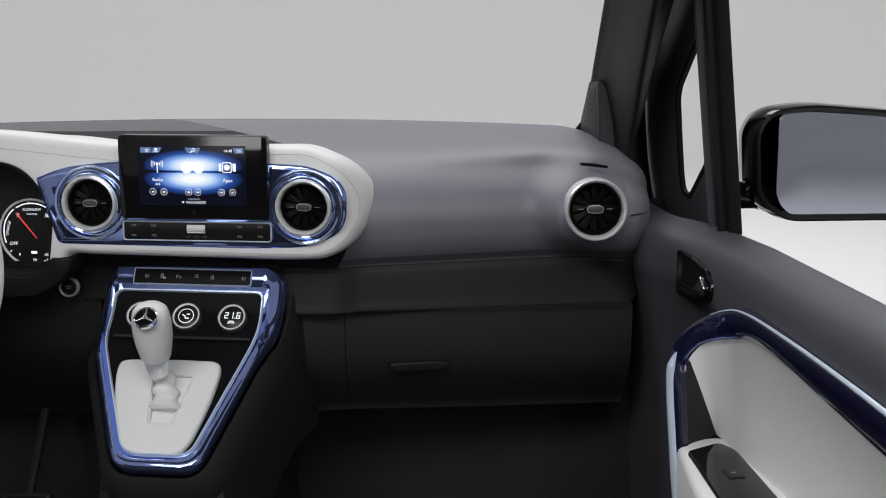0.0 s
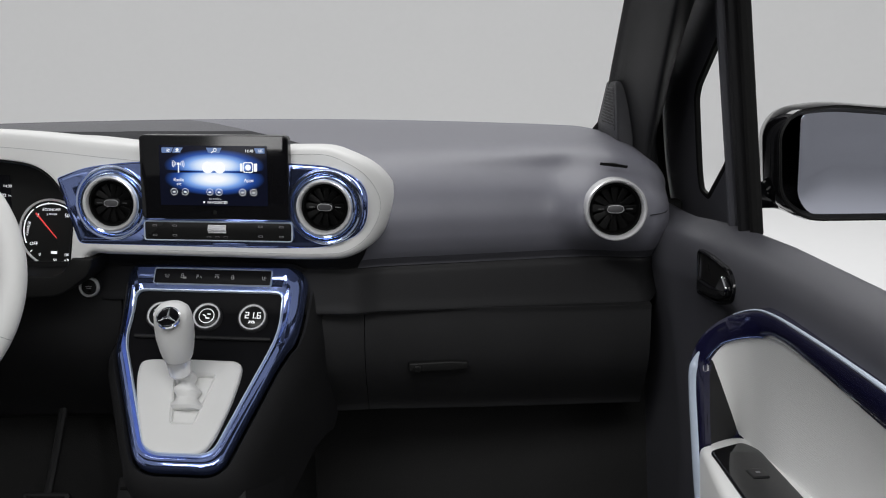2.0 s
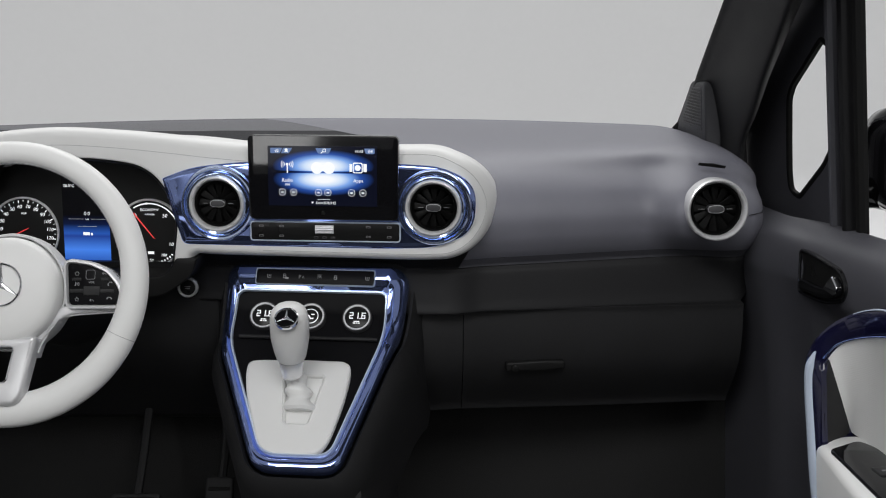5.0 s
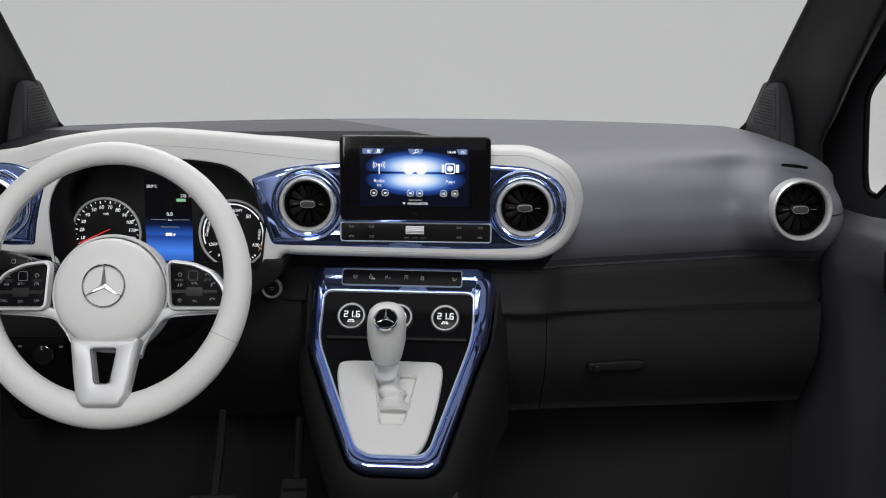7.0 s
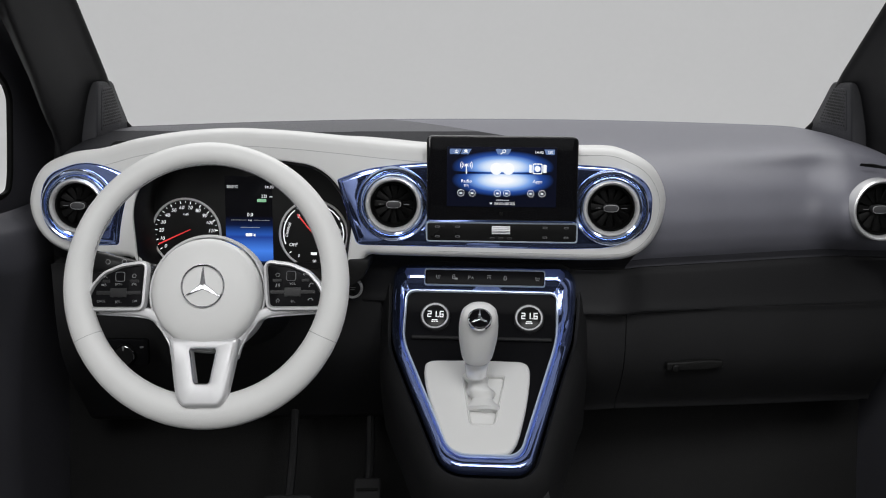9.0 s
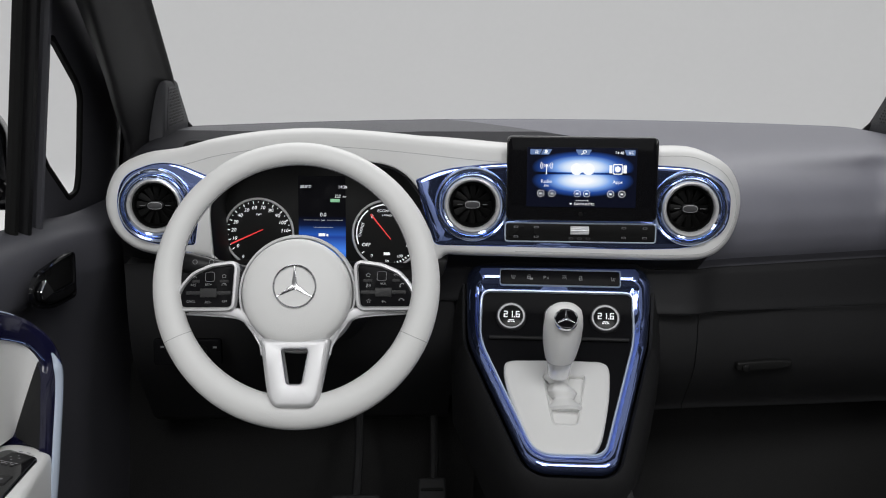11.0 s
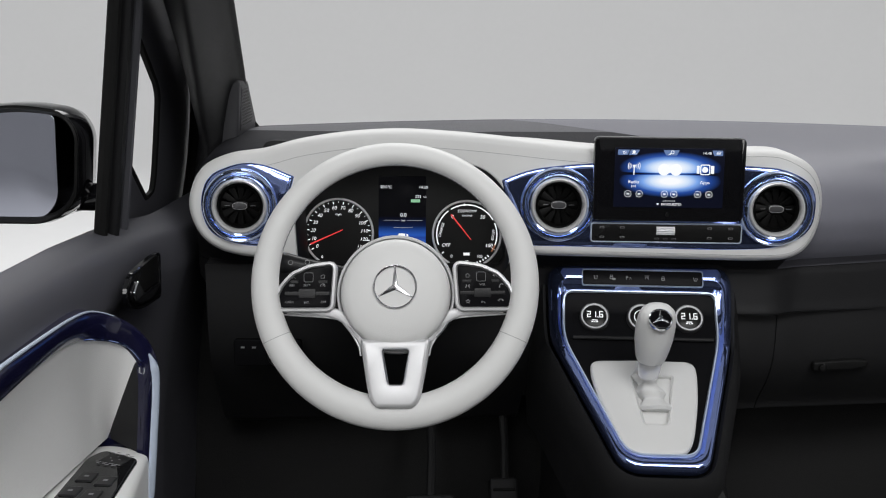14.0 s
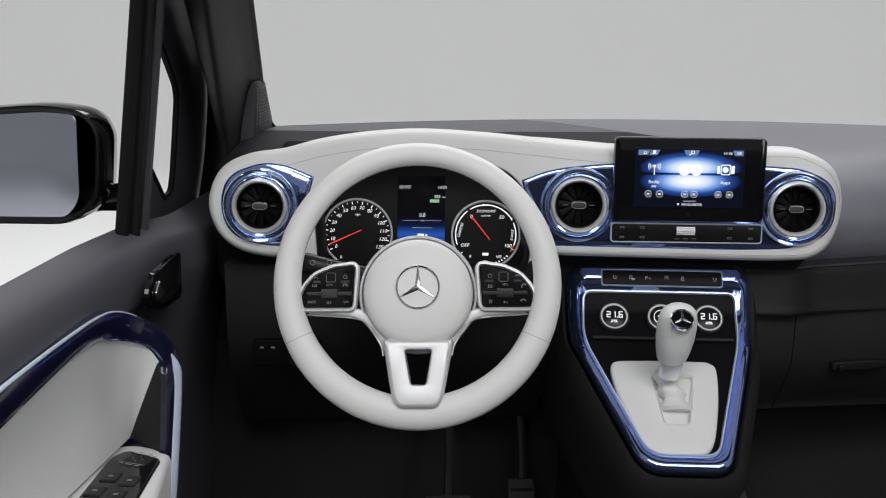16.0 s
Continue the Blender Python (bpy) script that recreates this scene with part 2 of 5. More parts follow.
def loft(rings, closed=True, caps=(True, True)):
    bm = bmesh.new()
    rows = [[bm.verts.new(Vector(p)) for p in r] for r in rings]
    for a, b in zip(rows, rows[1:]):
        strip(bm, a, b, closed)
    if closed and caps[0]:
        bm.faces.new(rows[0])
    if closed and caps[1]:
        bm.faces.new(rows[-1][::-1])
    bmesh.ops.recalc_face_normals(bm, faces=bm.faces[:])
    return bm


def lathe(profile, n=48, cx=0.0, cy=0.0, close=False):
    """Profile of (radius, height) turned round the axis out of a face."""
    bm = bmesh.new()
    rows = [[bm.verts.new((cx + r * math.cos(2 * math.pi * i / n), cy + r * math.sin(2 * math.pi * i / n), w)) for i in range(n)] for r, w in profile]
    for a, b in zip(rows, rows[1:]):
        strip(bm, a, b)
    if close:
        bm.faces.new(rows[-1])
    bmesh.ops.recalc_face_normals(bm, faces=bm.faces[:])
    return bm


def tube(path, r, n=8, closed=False, ry=None):
    """A round bar along a path; r may be a list of radii."""
    path = [Vector(p) for p in path]
    k = len(path)
    rs = r if isinstance(r, (list, tuple)) else [r] * k
    rows = []
    up = None
    for i in range(k):
        t = (path[(i + 1) % k] - path[i - 1]) if closed else (path[min(i + 1, k - 1)] - path[max(i - 1, 0)])
        t.normalize()
        up = t.orthogonal().normalized() if up is None else (up - t * up.dot(t)).normalized()
        side = t.cross(up)
        rows.append([path[i] + up * rs[i] * math.cos(2 * math.pi * j / n) + side * (rs[i] if ry is None else ry) * math.sin(2 * math.pi * j / n) for j in range(n)])
    if closed:
        rows.append(rows[0])
        bm = loft(rows, caps=(False, False))
        bmesh.ops.remove_doubles(bm, verts=bm.verts[:], dist=1e-6)
        return bm
    return loft(rows)


def merge(*bms):
    out = bmesh.new()
    for b in bms:
        tmp = bpy.data.meshes.new("tmp")
        b.to_mesh(tmp)
        b.free()
        out.from_mesh(tmp)
        bpy.data.meshes.remove(tmp)
    return out


def letters(text, size, x=0.0, y=0.0, w=0.0, turn=0.0, centre=True, shear=0.0):
    """Raised lettering in the built-in font, centred at x, y on a face."""
    c = bpy.data.curves.new("letters", "FONT")
    c.body, c.size, c.extrude, c.shear = text, size, 0.00015, shear
    c.resolution_u = 3
    c.align_x = "CENTER" if centre else "LEFT"
    c.align_y = "CENTER"
    ob = bpy.data.objects.new("letters", c)
    scene.collection.objects.link(ob)
    data = bpy.data.meshes.new_from_object(ob.evaluated_get(bpy.context.evaluated_depsgraph_get()))
    bm = bmesh.new()
    bm.from_mesh(data)
    bpy.data.objects.remove(ob)
    bpy.data.curves.remove(c)
    bpy.data.meshes.remove(data)
    bm.transform(pose(x, y, w, 0, 0, turn))
    return bm


def bar(x0, y0, x1, y1, w=0.0, t=0.0004, r=0.0004):
    bm = plate(box_loop(x0, y0, x1, y1, r, 2), (), t, t * 0.4)
    bm.transform(pose(0, 0, w))
    return bm


# ---- studio ----


def cyclorama():
    """The studio's floor, which bends up into its wall all round."""
    prof = [(0.0, -0.45), (9.5, -0.45)] + [(9.5 + 2.5 * math.sin(a), -0.45 + 2.5 * (1 - math.cos(a))) for a in np.linspace(0.1, math.pi / 2, 12)] + [(12.0, 9.0)]
    rows = [[(r * math.cos(a), 2 + r * math.sin(a), z) for a in np.linspace(0, 2 * math.pi, 72, endpoint=False)] for r, z in prof[1:]]
    return loft(rows, caps=(True, False))


tagged(part("backdrop", cyclorama(), STAGE), "pale grey seamless studio floor and wall", "backdrop", kind="structure")


# ---- cabin shell ----
def slab(x0, y0, z0, x1, y1, z1, b=0.01):
    bm = plate(box_loop(x0, y0, x1, y1, b, 3), (), z1 - z0, b * 0.5, back=True)
    bm.transform(pose(0, 0, z1))
    return bm


tagged(part("car_floor", slab(-0.83, -0.90, 0.0, 0.83, 2.02, 0.03), CARPET), "black carpeted floor of the front cabin", "floor", kind="structure")
# unseen panels behind and beside, added so that gloss and chrome mirror something dark
tagged(part("rear_dark_panel", slab(-0.86, -0.95, -0.1, 0.86, -0.90, 1.22), PILLAR), "unseen dark panel behind the cabin, added to darken reflections", "partition", kind="structure")
for sx in (-1, 1):
    tagged(part("side_dark_panel", slab(min(sx * 0.84, sx * 0.90), -0.95, -0.1, max(sx * 0.84, sx * 0.90), 0.74, 0.70), PILLAR), "unseen dark panel beside the cabin, added to darken reflections", "side wall", kind="structure")
tagged(part("firewall", slab(-0.80, 2.02, 0.03, 0.80, 2.06, 0.72), CARPET), "black bulkhead behind the footwells", "bulkhead", kind="structure")


# overhead slab out of view, added for dark bands in the chrome
tagged(part("roof", slab(-0.72, 1.05, 1.46, 0.72, 1.36, 1.50, 0.02), PILLAR), "unseen dark panel overhead, added to darken reflections", "roof", kind="structure")

# ---- dashboard ----
BAND = face((0.0, 1.678, 0.765), -4.6, 2.0)


def band_y(x):
    return 1.678 - 0.0805 * x


def dash_front(x):
    inner = band_y(x) + 0.03
    outer = 1.714 + 0.23 * (x - 0.27)
    k = min(1.0, max(0.0, (x - 0.19) / 0.07))
    k = k * k * (3 - 2 * k)
    well = 1 / (1 + math.exp(-(x + 0.59) / 0.008)) - 1 / (1 + math.exp(-(x + 0.225) / 0.005))
    return inner * (1 - k) + outer * k + 0.12 * well


def dash_section(x):
    yf, yb = dash_front(x), 2.275 - 0.36 * x * x
    run = yb - yf
    k = min(1.0, max(0.0, (x - 0.04) / 0.07))
    k = k * k * (3 - 2 * k)
    f, g = 0.018 * k, 0.013 * k + 0.030 * max(0.0, x - 0.25)
    pts = [(yb + 0.10, 0.74), (yb + 0.03, 0.835), (yb, 0.845), (yb - 0.22 * run, 0.847), (yf + 0.40 * run, 0.843), (yf + 0.22 * run, 0.832), (yf + 0.055, 0.808), (yf + 0.015, 0.776),
           (yf, 0.744), (yf + 0.006, 0.712), (yf + 0.020, 0.688), (yf + 0.036, 0.670), (yf + 0.045, 0.658), (yf + 0.045 - 0.3 * f, 0.645), (yf + 0.048 - 0.8 * f, 0.615 - 0.7 * g), (yf + 0.048 - f, 0.6025 - g), (yf + 0.050 - f, 0.5995 - g), (yf + 0.062 - f, 0.598 - g), (yf + 0.20, 0.592 - g)]
    return curve_line(pts, 12)


def dash_body():
    rows = []
    xs = sorted([-0.735 + 0.735 * 2 * i / 120 for i in range(121)] + [0.571 + 0.0025 * i for i in range(56)] + [0.712 + 0.0015 * i for i in range(23)])
    for x in xs:
        e = max(0.0, (-x - 0.655) / 0.0805, (x - 0.695) / 0.0505)
        f = math.sqrt(max(0.0, 1 - e * e)) ** 0.8 if e > 0 else 1.0
        e = max(0.0, (-x - 0.655) / 0.0805, (x - 0.60) / 0.1455)
        g = math.sqrt(max(0.0, 1 - e * e)) ** 0.8 if e > 0 else 1.0
        row = []
        for y, z in dash_section(x):
            if x > 0.3:
                dx, k = x - 0.632, min(1.0, max(0.0, (x - 0.62) / 0.07))
                d = math.hypot(dx * (0.5 if dx > 0 else 1.0), (z - 0.753) * (1 - 0.35 * k)) / 0.080
                y -= 0.050 * math.exp(-d ** 5)
                if math.hypot(x - 0.632, z - 0.753) < 0.0412:
                    y += 0.05
            y = 1.98 + (y - 1.98) * (0.25 + 0.75 * f)
            z = 0.70 + (z - 0.70) * (0.35 + 0.65 * (g if z > 0.70 else f))
            row.append((x, y, z))
        rows.append(row)
    return loft(rows)


dash = thing("dashboard", (0, 2.0, 0.6), "dark grey soft dashboard with white trim and blue chrome panels", "dashboard")


def cut(bm, at, normal, keep_front):
    """Keeps one side of a plane."""
    bmesh.ops.bisect_plane(bm, geom=bm.verts[:] + bm.edges[:] + bm.faces[:], plane_co=at, plane_no=normal, clear_inner=keep_front, clear_outer=not keep_front)
    return bm


SPLIT, SPLIT_N = (0.238, 1.72, 0.8), (1.0, 0.70, 0.0)
# one skin split by height; shade under the roll is put into the colours
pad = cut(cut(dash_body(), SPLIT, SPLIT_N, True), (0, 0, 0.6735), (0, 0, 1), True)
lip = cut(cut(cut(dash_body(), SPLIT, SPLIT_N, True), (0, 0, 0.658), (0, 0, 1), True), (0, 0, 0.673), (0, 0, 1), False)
part("pad_shade_step", lip, DASH_MID_SHADE, dash, "rolled lower lip of the pad, half shade put into its colour")
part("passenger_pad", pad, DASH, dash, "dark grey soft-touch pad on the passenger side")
part("fascia_shade", cut(dash_body(), (0, 0, 0.657), (0, 0, 1), False), DASH_UNDER_SHADE, dash, "fascia rolling back beneath the pad, coloured black for its shade")
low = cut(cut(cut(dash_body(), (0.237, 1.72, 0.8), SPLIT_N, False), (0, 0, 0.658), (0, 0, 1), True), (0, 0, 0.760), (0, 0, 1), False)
part("band_under_shade", low, DASH_UNDER_SHADE, dash, "dash below the white band, coloured black for its shade")
# dash top in two darker tones: shade behind the hood as colour
left = cut(cut(dash_body(), (0.237, 1.72, 0.8), SPLIT_N, False), (0, 0, 0.761), (0, 0, 1), True)
part("top_in_shade", cut(left, (0, 2.050, 0), (0.0, 1, 0), False), DASH_TOP_SHADE, dash, "dash top behind the instrument hood, coloured black for its shade")
left = cut(cut(dash_body(), (0.237, 1.72, 0.8), SPLIT_N, False), (0, 0, 0.761), (0, 0, 1), True)
part("windscreen_ledge", cut(left, (0, 2.051, 0), (0.0, 1, 0), True), DASH_MID_SHADE, dash, "dash top under the windscreen, darkened part-way for shade")

OUT = [(0.2635, 0.014), (0.253, -0.037), (0.221, -0.070), (0.170, -0.078), (0.03, -0.077), (-0.15, -0.075), (-0.190, -0.076), (-0.200, -0.102), (-0.245, -0.135), (-0.385, -0.142),
       (-0.535, -0.130), (-0.56, -0.086), (-0.631, -0.083), (-0.680, -0.070), (-0.711, -0.040), (-0.722, 0.006), (-0.702, 0.055), (-0.658, 0.079), (-0.600, 0.089), (-0.545, 0.104),
       (-0.47, 0.116), (-0.39, 0.121), (-0.30, 0.117), (-0.22, 0.110), (-0.15, 0.103), (-0.06, 0.097), (0.06, 0.095), (0.135, 0.097), (0.195, 0.094), (0.241, 0.066)]
HOLE = rounded([(-0.548, -0.113), (-0.225, -0.113), (-0.210, 0.0), (-0.255, 0.064), (-0.335, 0.075), (-0.435, 0.075), (-0.515, 0.066), (-0.556, 0.01)], [0.03, 0.03, 0.035, 0.035, 0.035, 0.035, 0.035, 0.035], 6)


def trim_fn(u, v, w):
    """The band's free end bends back and swells a little towards the windscreen."""
    k = min(1.0, max(0.0, (u - 0.17) / 0.09))
    h = min(1.0, max(0.0, (u + 0.24) / 0.12))
    w = max(w, -0.125 + 0.07 * h)
    b = min(1.0, max(0.0, (u - 0.212) / 0.0515))
    return Vector((u + 0.012 * b + 0.10 * k * max(0.0, -w - 0.012), v - 0.10 * (1 - h) * max(0.0, -w - 0.03) * (1 if v > 0.06 else 0), w - 0.052 * b * b))


part("white_trim", plate(curve_loop(OUT, 232), [HOLE, circle(-0.637, 0.001, 0.046), circle(-0.147, 0.009, 0.046), circle(0.183, 0.007, 0.046)], 0.17, 0.014, 0.022, fn=trim_fn, seg=6), WHITE, dash, "white leather-look trim band", m=BAND)
seam = inset(ccw(curve_loop(OUT, 232)), 0.0115)
first = next(k for k, p in enumerate(seam) if p[0] < -0.1 and seam[k - 1][0] >= -0.1)
seam = [p for p in seam[first:] + seam[:first] if p[0] > -0.09]
part("seam", tube([trim_fn(p[0], p[1], -0.0004) for p in seam], 0.0004, 5), SEAM, dash, "fine stitched seam", m=BAND)
top = sorted((p for p in inset(ccw(curve_loop(OUT, 232)), 0.026) if p[1] > 0.055 and -0.66 < p[0] < -0.10), key=lambda p: p[0])
part("seam", tube([trim_fn(p[0], p[1], 0.0001) for p in top], 0.0004, 5), SEAM, dash, "fine stitched seam along the hood", m=BAND)
bm = ring(ccw(inset(ccw(HOLE), 0.0005)), inset(ccw(HOLE), 0.004), [(0, -0.002), (0.3, 0.001), (1, -0.004), (1, -0.11)])
part("cluster_hood_lining", bm, BLACK, dash, "black lining of the hood", m=BAND)
bm = plate(rounded([(-0.217, -0.0785), (-0.184, -0.0785), (-0.192, -0.106), (-0.240, -0.1405), (-0.385, -0.1480), (-0.540, -0.1360), (-0.568, -0.088), (-0.556, -0.080), (-0.540, -0.108), (-0.236, -0.108)], [0.003, 0.003, 0.02, 0.02, 0.02, 0.02, 0.003, 0.003, 0.025, 0.025], 4), (), 0.09, 0.003)
part("cluster_sill", bm, BLACK, dash, "black sill under the dials", m=BAND @ pose(0, 0, 0.004))
PANEL = rounded([(-0.236, 0.046), (-0.206, -0.057), (0.10, -0.060), (0.190, -0.057), (0.245, -0.030), (0.247, 0.040), (0.200, 0.069), (0.13, 0.073), (-0.10, 0.075), (-0.19, 0.064)],
                [0.004, 0.01, 0.03, 0.05, 0.04, 0.05, 0.03, 0.02, 0.05, 0.03], 6)
part("centre_panel", plate(PANEL, [circle(-0.147, 0.009, 0.044), circle(0.183, 0.007, 0.044)], 0.01, 0.009, 0.005), BLUE, dash, "mirror-bright blue chrome panel", m=BAND @ pose(0, 0, 0.003))
SIDE = rounded([(-0.553, 0.047), (-0.600, 0.066), (-0.637, 0.068), (-0.690, 0.048), (-0.703, 0.0), (-0.688, -0.046), (-0.637, -0.064), (-0.578, -0.062), (-0.572, -0.020)],
               [0.003, 0.03, 0.04, 0.04, 0.04, 0.04, 0.04, 0.006, 0.03], 6)
part("side_panel", plate(SIDE, [circle(-0.637, 0.001, 0.044)], 0.01, 0.007, 0.004), BLUE, dash, "pointed blue chrome panel round the outer vent", m=BAND @ pose(0, 0, 0.003))

# lower dashboard and knee panels
def knee(x0, x1, zt, zb, y0, bulge=0.0, tuck=0.0):
    rows = []
    for i in range(25):
        x = x0 + (x1 - x0) * i / 24
        row = []
        for y, z in curve_line([(y0 + 0.16, zt + 0.004), (y0 + 0.012, zt), (y0 - 0.002, zt - 0.012), (y0 - 0.006 + tuck * 0.2, (zt + zb) / 2), (y0 + 0.01 + tuck, zb + 0.02), (y0 + 0.03 + tuck, zb), (y0 + 0.2, zb - 0.02)], 5):
            row.append((x, y + 0.16 * (x - 0.25) * (1 if x > 0 else 0) - bulge * math.sin(math.pi * i / 24), z - 0.030 * max(0.0, x - 0.25)))
        rows.append(row)
    return loft(rows)


part("driver_knee_panel", knee(-0.70, -0.17, 0.66, 0.34, 1.775, 0.0, 0.13), LOWER, dash, "black knee panel")
part("centre_backing", knee(-0.17, 0.198, 0.62, 0.40, 1.785, 0.0, 0.06), LOWER, dash, "black backing")
glove = thing("glove_box", (0.45, 1.80, 0.40), "closed black plastic glove box under the dashboard", "glove box")
part("lid", knee(0.232, 0.712, 0.5900, 0.385, 1.756, 0.004, 0.055), LOWER, glove)
part("side_filler", knee(0.125, 0.2307, 0.5900, 0.385, 1.7565, 0.0, 0.055), LOWER, dash, "black filler panel beside the glove box")
part("handle", plate(rounded([(0.0, -0.007), (0.07, -0.009), (0.10, -0.006), (0.10, 0.006), (0.07, 0.009), (0.0, 0.008)], 0.004), (), 0.010, 0.003), BLACK, glove, "black pull handle", m=face((0.303, 1.7545, 0.486), 9, -6))
part("lock", lathe([(0.0065, -0.004), (0.0065, 0.0), (0.005, 0.001), (0.0, 0.001)], 20), PADBLACK, glove, "small lock", m=face((0.318, 1.7525, 0.485), 9, -6))

part("end_groove", tube([(0.690, 1.7545, 0.742), (0.705, 1.766, 0.742), (0.720, 1.785, 0.741), (0.730, 1.815, 0.741)], 0.0008, 5), BLACK, dash, "fine joint at the end of the pad")
# small vent slot above the passenger air outlet
part("defrost_slot", plate(rounded([(-0.022, 0.001), (0.024, -0.003), (0.0, 0.0022)], 0.0007), (), 0.006, 0.0005), BLACK, dash, m=face((0.634, 1.7866, 0.8205), 12, 50, -6))


# ---- air vents ----
def air_vent(at, yaw, tilt, surround, label, size=1.0):
    """A round turbine outlet, 10 cm across, with a bright ring, a hub and radial vanes."""
    m = face(at, yaw, tilt) @ Matrix.Diagonal((size, size, size, 1))
    t = thing("air_vent", m.translation, label, "air vent", "round air vents of the dashboard")
    if surround:
        part("surround", lathe([(0.068, -0.024), (0.068, -0.002), (0.0672, 0.003), (0.0645, 0.0065), (0.0615, 0.0060), (0.0595, 0.000), (0.0580, 0.000), (0.0565, 0.0085), (0.0535, 0.0125), (0.050, 0.0115)], 64), PALEBLUE, t, "blue chrome stepped surround", m=m)
    part("ring", lathe([(0.0500, -0.012), (0.0500, 0.011), (0.0490, 0.0148), (0.0468, 0.0160), (0.0440, 0.0135), (0.0420, 0.008), (0.0414, -0.02)], 64), SILVER, t, "bright silver ring", m=m)
    part("throat", lathe([(0.0418, 0.004), (0.0412, -0.03), (0.0, -0.03)], 48), BLACK, t, m=m)
    part("inner_ring", lathe([(0.0405, -0.004), (0.0405, 0.004), (0.0385, 0.0055), (0.0365, 0.003), (0.036, -0.012)], 48), VANE, t, m=m)
    for i in range(12):
        a = 30 * i
        part("vane", plate(rounded([(0.010, -0.0035), (0.0368, -0.0080), (0.0368, 0.0060), (0.010, 0.003)], 0.001, 2), (), 0.0015, 0.0006), VANE, t, m=m @ pose(0, 0, 0, 0, 0, a) @ pose(0, 0, -0.006, 10, 0, 0))
    part("hub", plate(curve_loop([(-0.0135, 0.0), (-0.009, -0.0062), (0.009, -0.0062), (0.0135, 0.0), (0.009, 0.0062), (-0.009, 0.0062)], 36), (), 0.012, 0.002), KEYGREY, t, "dark oblong hub", m=m @ pose(0, 0, 0.006))
    part("hub_edge", tube([(0.0128 * math.copysign(abs(math.cos(a)) ** 0.7, math.cos(a)), 0.0060 * math.copysign(abs(math.sin(a)) ** 0.7, math.sin(a)), 0.0056) for a in np.linspace(0, 2 * math.pi, 40, endpoint=False)], 0.0006, 6, closed=True), SATIN, t, "thin bright hub edge", m=m)
    for sx in (-1, 1):
        part("hub_mark", bar(sx * 0.023 - 0.005, -0.0004, sx * 0.023 + 0.005, 0.0004), GREY, t, m=m @ pose(0, 0, 0.002))
    return t


def on_band(u, v, w=0.0):
    return BAND @ Vector((u, v, w))


air_vent(on_band(-0.147, 0.009, 0.006), -4.6, 2, True, "round air vent in blue chrome between cluster and display", 0.85)
air_vent(on_band(0.183, 0.007, 0.006), -4.6, 2, True, "round air vent in blue chrome beside the display", 0.85)
air_vent(on_band(-0.637, 0.001, 0.006), -2, 2, True, "round air vent in the white lobe beside the driver door", 0.85)
air_vent((0.632, 1.745, 0.754), 3, 3, False, "round air vent with a satin ring in the dark dashboard")

# ---- display ----
disp = thing("infotainment_display", on_band(0.017, 0.05), "glossy black touch display standing on the dashboard, switched on", "display")
m = BAND @ pose(0, 0, 0.020)
part("housing", plate(box_loop(-0.096, -0.012, 0.131, 0.1145, 0.009, 6), (), 0.018, 0.0016, back=True), GLOSS, disp, "glossy black frame", m=m)
c0, c1 = on_band(-0.0655, 0.008), on_band(0.099, 0.099)
SCREEN = screen_material("display_picture", c0.x, c1.x, c0.z, c1.z, "wide")
scr = part("screen", plate(box_loop(-0.0655, 0.009, 0.099, 0.099, 0.0005), (), 0.001, 0.0003), SCREEN, disp, "lit blue and white menu picture", m=m @ pose(0, 0, 0.0008))
f = m @ pose(0.0168, 0.054, 0.0012)


def on_screen(bm, name="icon", material=None):
    part(name, bm, material or LIT, scr, m=f)


on_screen(letters("Radio", 0.0072, -0.053, -0.0065), "caption")
on_screen(letters("FM", 0.0056, -0.053, -0.0135), "caption")
on_screen(letters("Apps", 0.0072, 0.054, -0.0065), "caption")
on_screen(letters("FAVOURITES", 0.0054, 0.005, -0.0405), "caption")
on_screen(plate([np.array(p) for p in ((-0.0175, -0.0388), (-0.0155, -0.0420), (-0.0135, -0.0388))], (), 0.0003, 0.0001), "arrow")
for i in range(7):
    on_screen(bar(-0.0075 + 0.0028 * i, -0.0356, -0.0060 + 0.0028 * i, -0.0345), "dot")
on_screen(letters("14:48", 0.0060, 0.0555, 0.0375), "clock")
on_screen(merge(bar(-0.0538, 0.004, -0.0522, 0.018), lathe([(0.0022, 0), (0.0, 0.0002)], 12, -0.053, 0.0175)), "radio_mast")
for r in (0.004, 0.0065, 0.009):
    on_screen(merge(*[tube([(-0.053 + s * r * math.cos(a), 0.0175 + r * math.sin(a), 0) for a in np.linspace(-0.6, 0.6, 7)], 0.0005, 5) for s in (-1, 1)]), "radio_wave")
on_screen(merge(lathe([(0.0090, 0), (0.0, 0.0002)], 28, -0.008, 0.0125), lathe([(0.0090, 0), (0.0, 0.0002)], 28, 0.010, 0.0125), bar(-0.006, 0.008, 0.008, 0.017)), "driving_icon")
on_screen(ring(box_loop(0.046, 0.005, 0.061, 0.021, 0.003), box_loop(0.0475, 0.0065, 0.0595, 0.0195, 0.0025), [(0, 0), (1, 0.0003)]), "apps_icon")
on_screen(merge(lathe([(0.0045, 0), (0.0, 0.0002)], 20, 0.0535, 0.013), bar(0.062, 0.007, 0.067, 0.019), bar(0.041, 0.007, 0.045, 0.019)), "apps_icon")
for x in (-0.061, -0.044, -0.006, 0.008, 0.044, 0.061):
    on_screen(merge(ring(circle(x, -0.0245, 0.0052, 24), circle(x, -0.0245, 0.0046, 24), [(0, 0), (1, 0.0002)]), bar(x - 0.002, -0.026, x + 0.002, -0.0235)), "round_key")
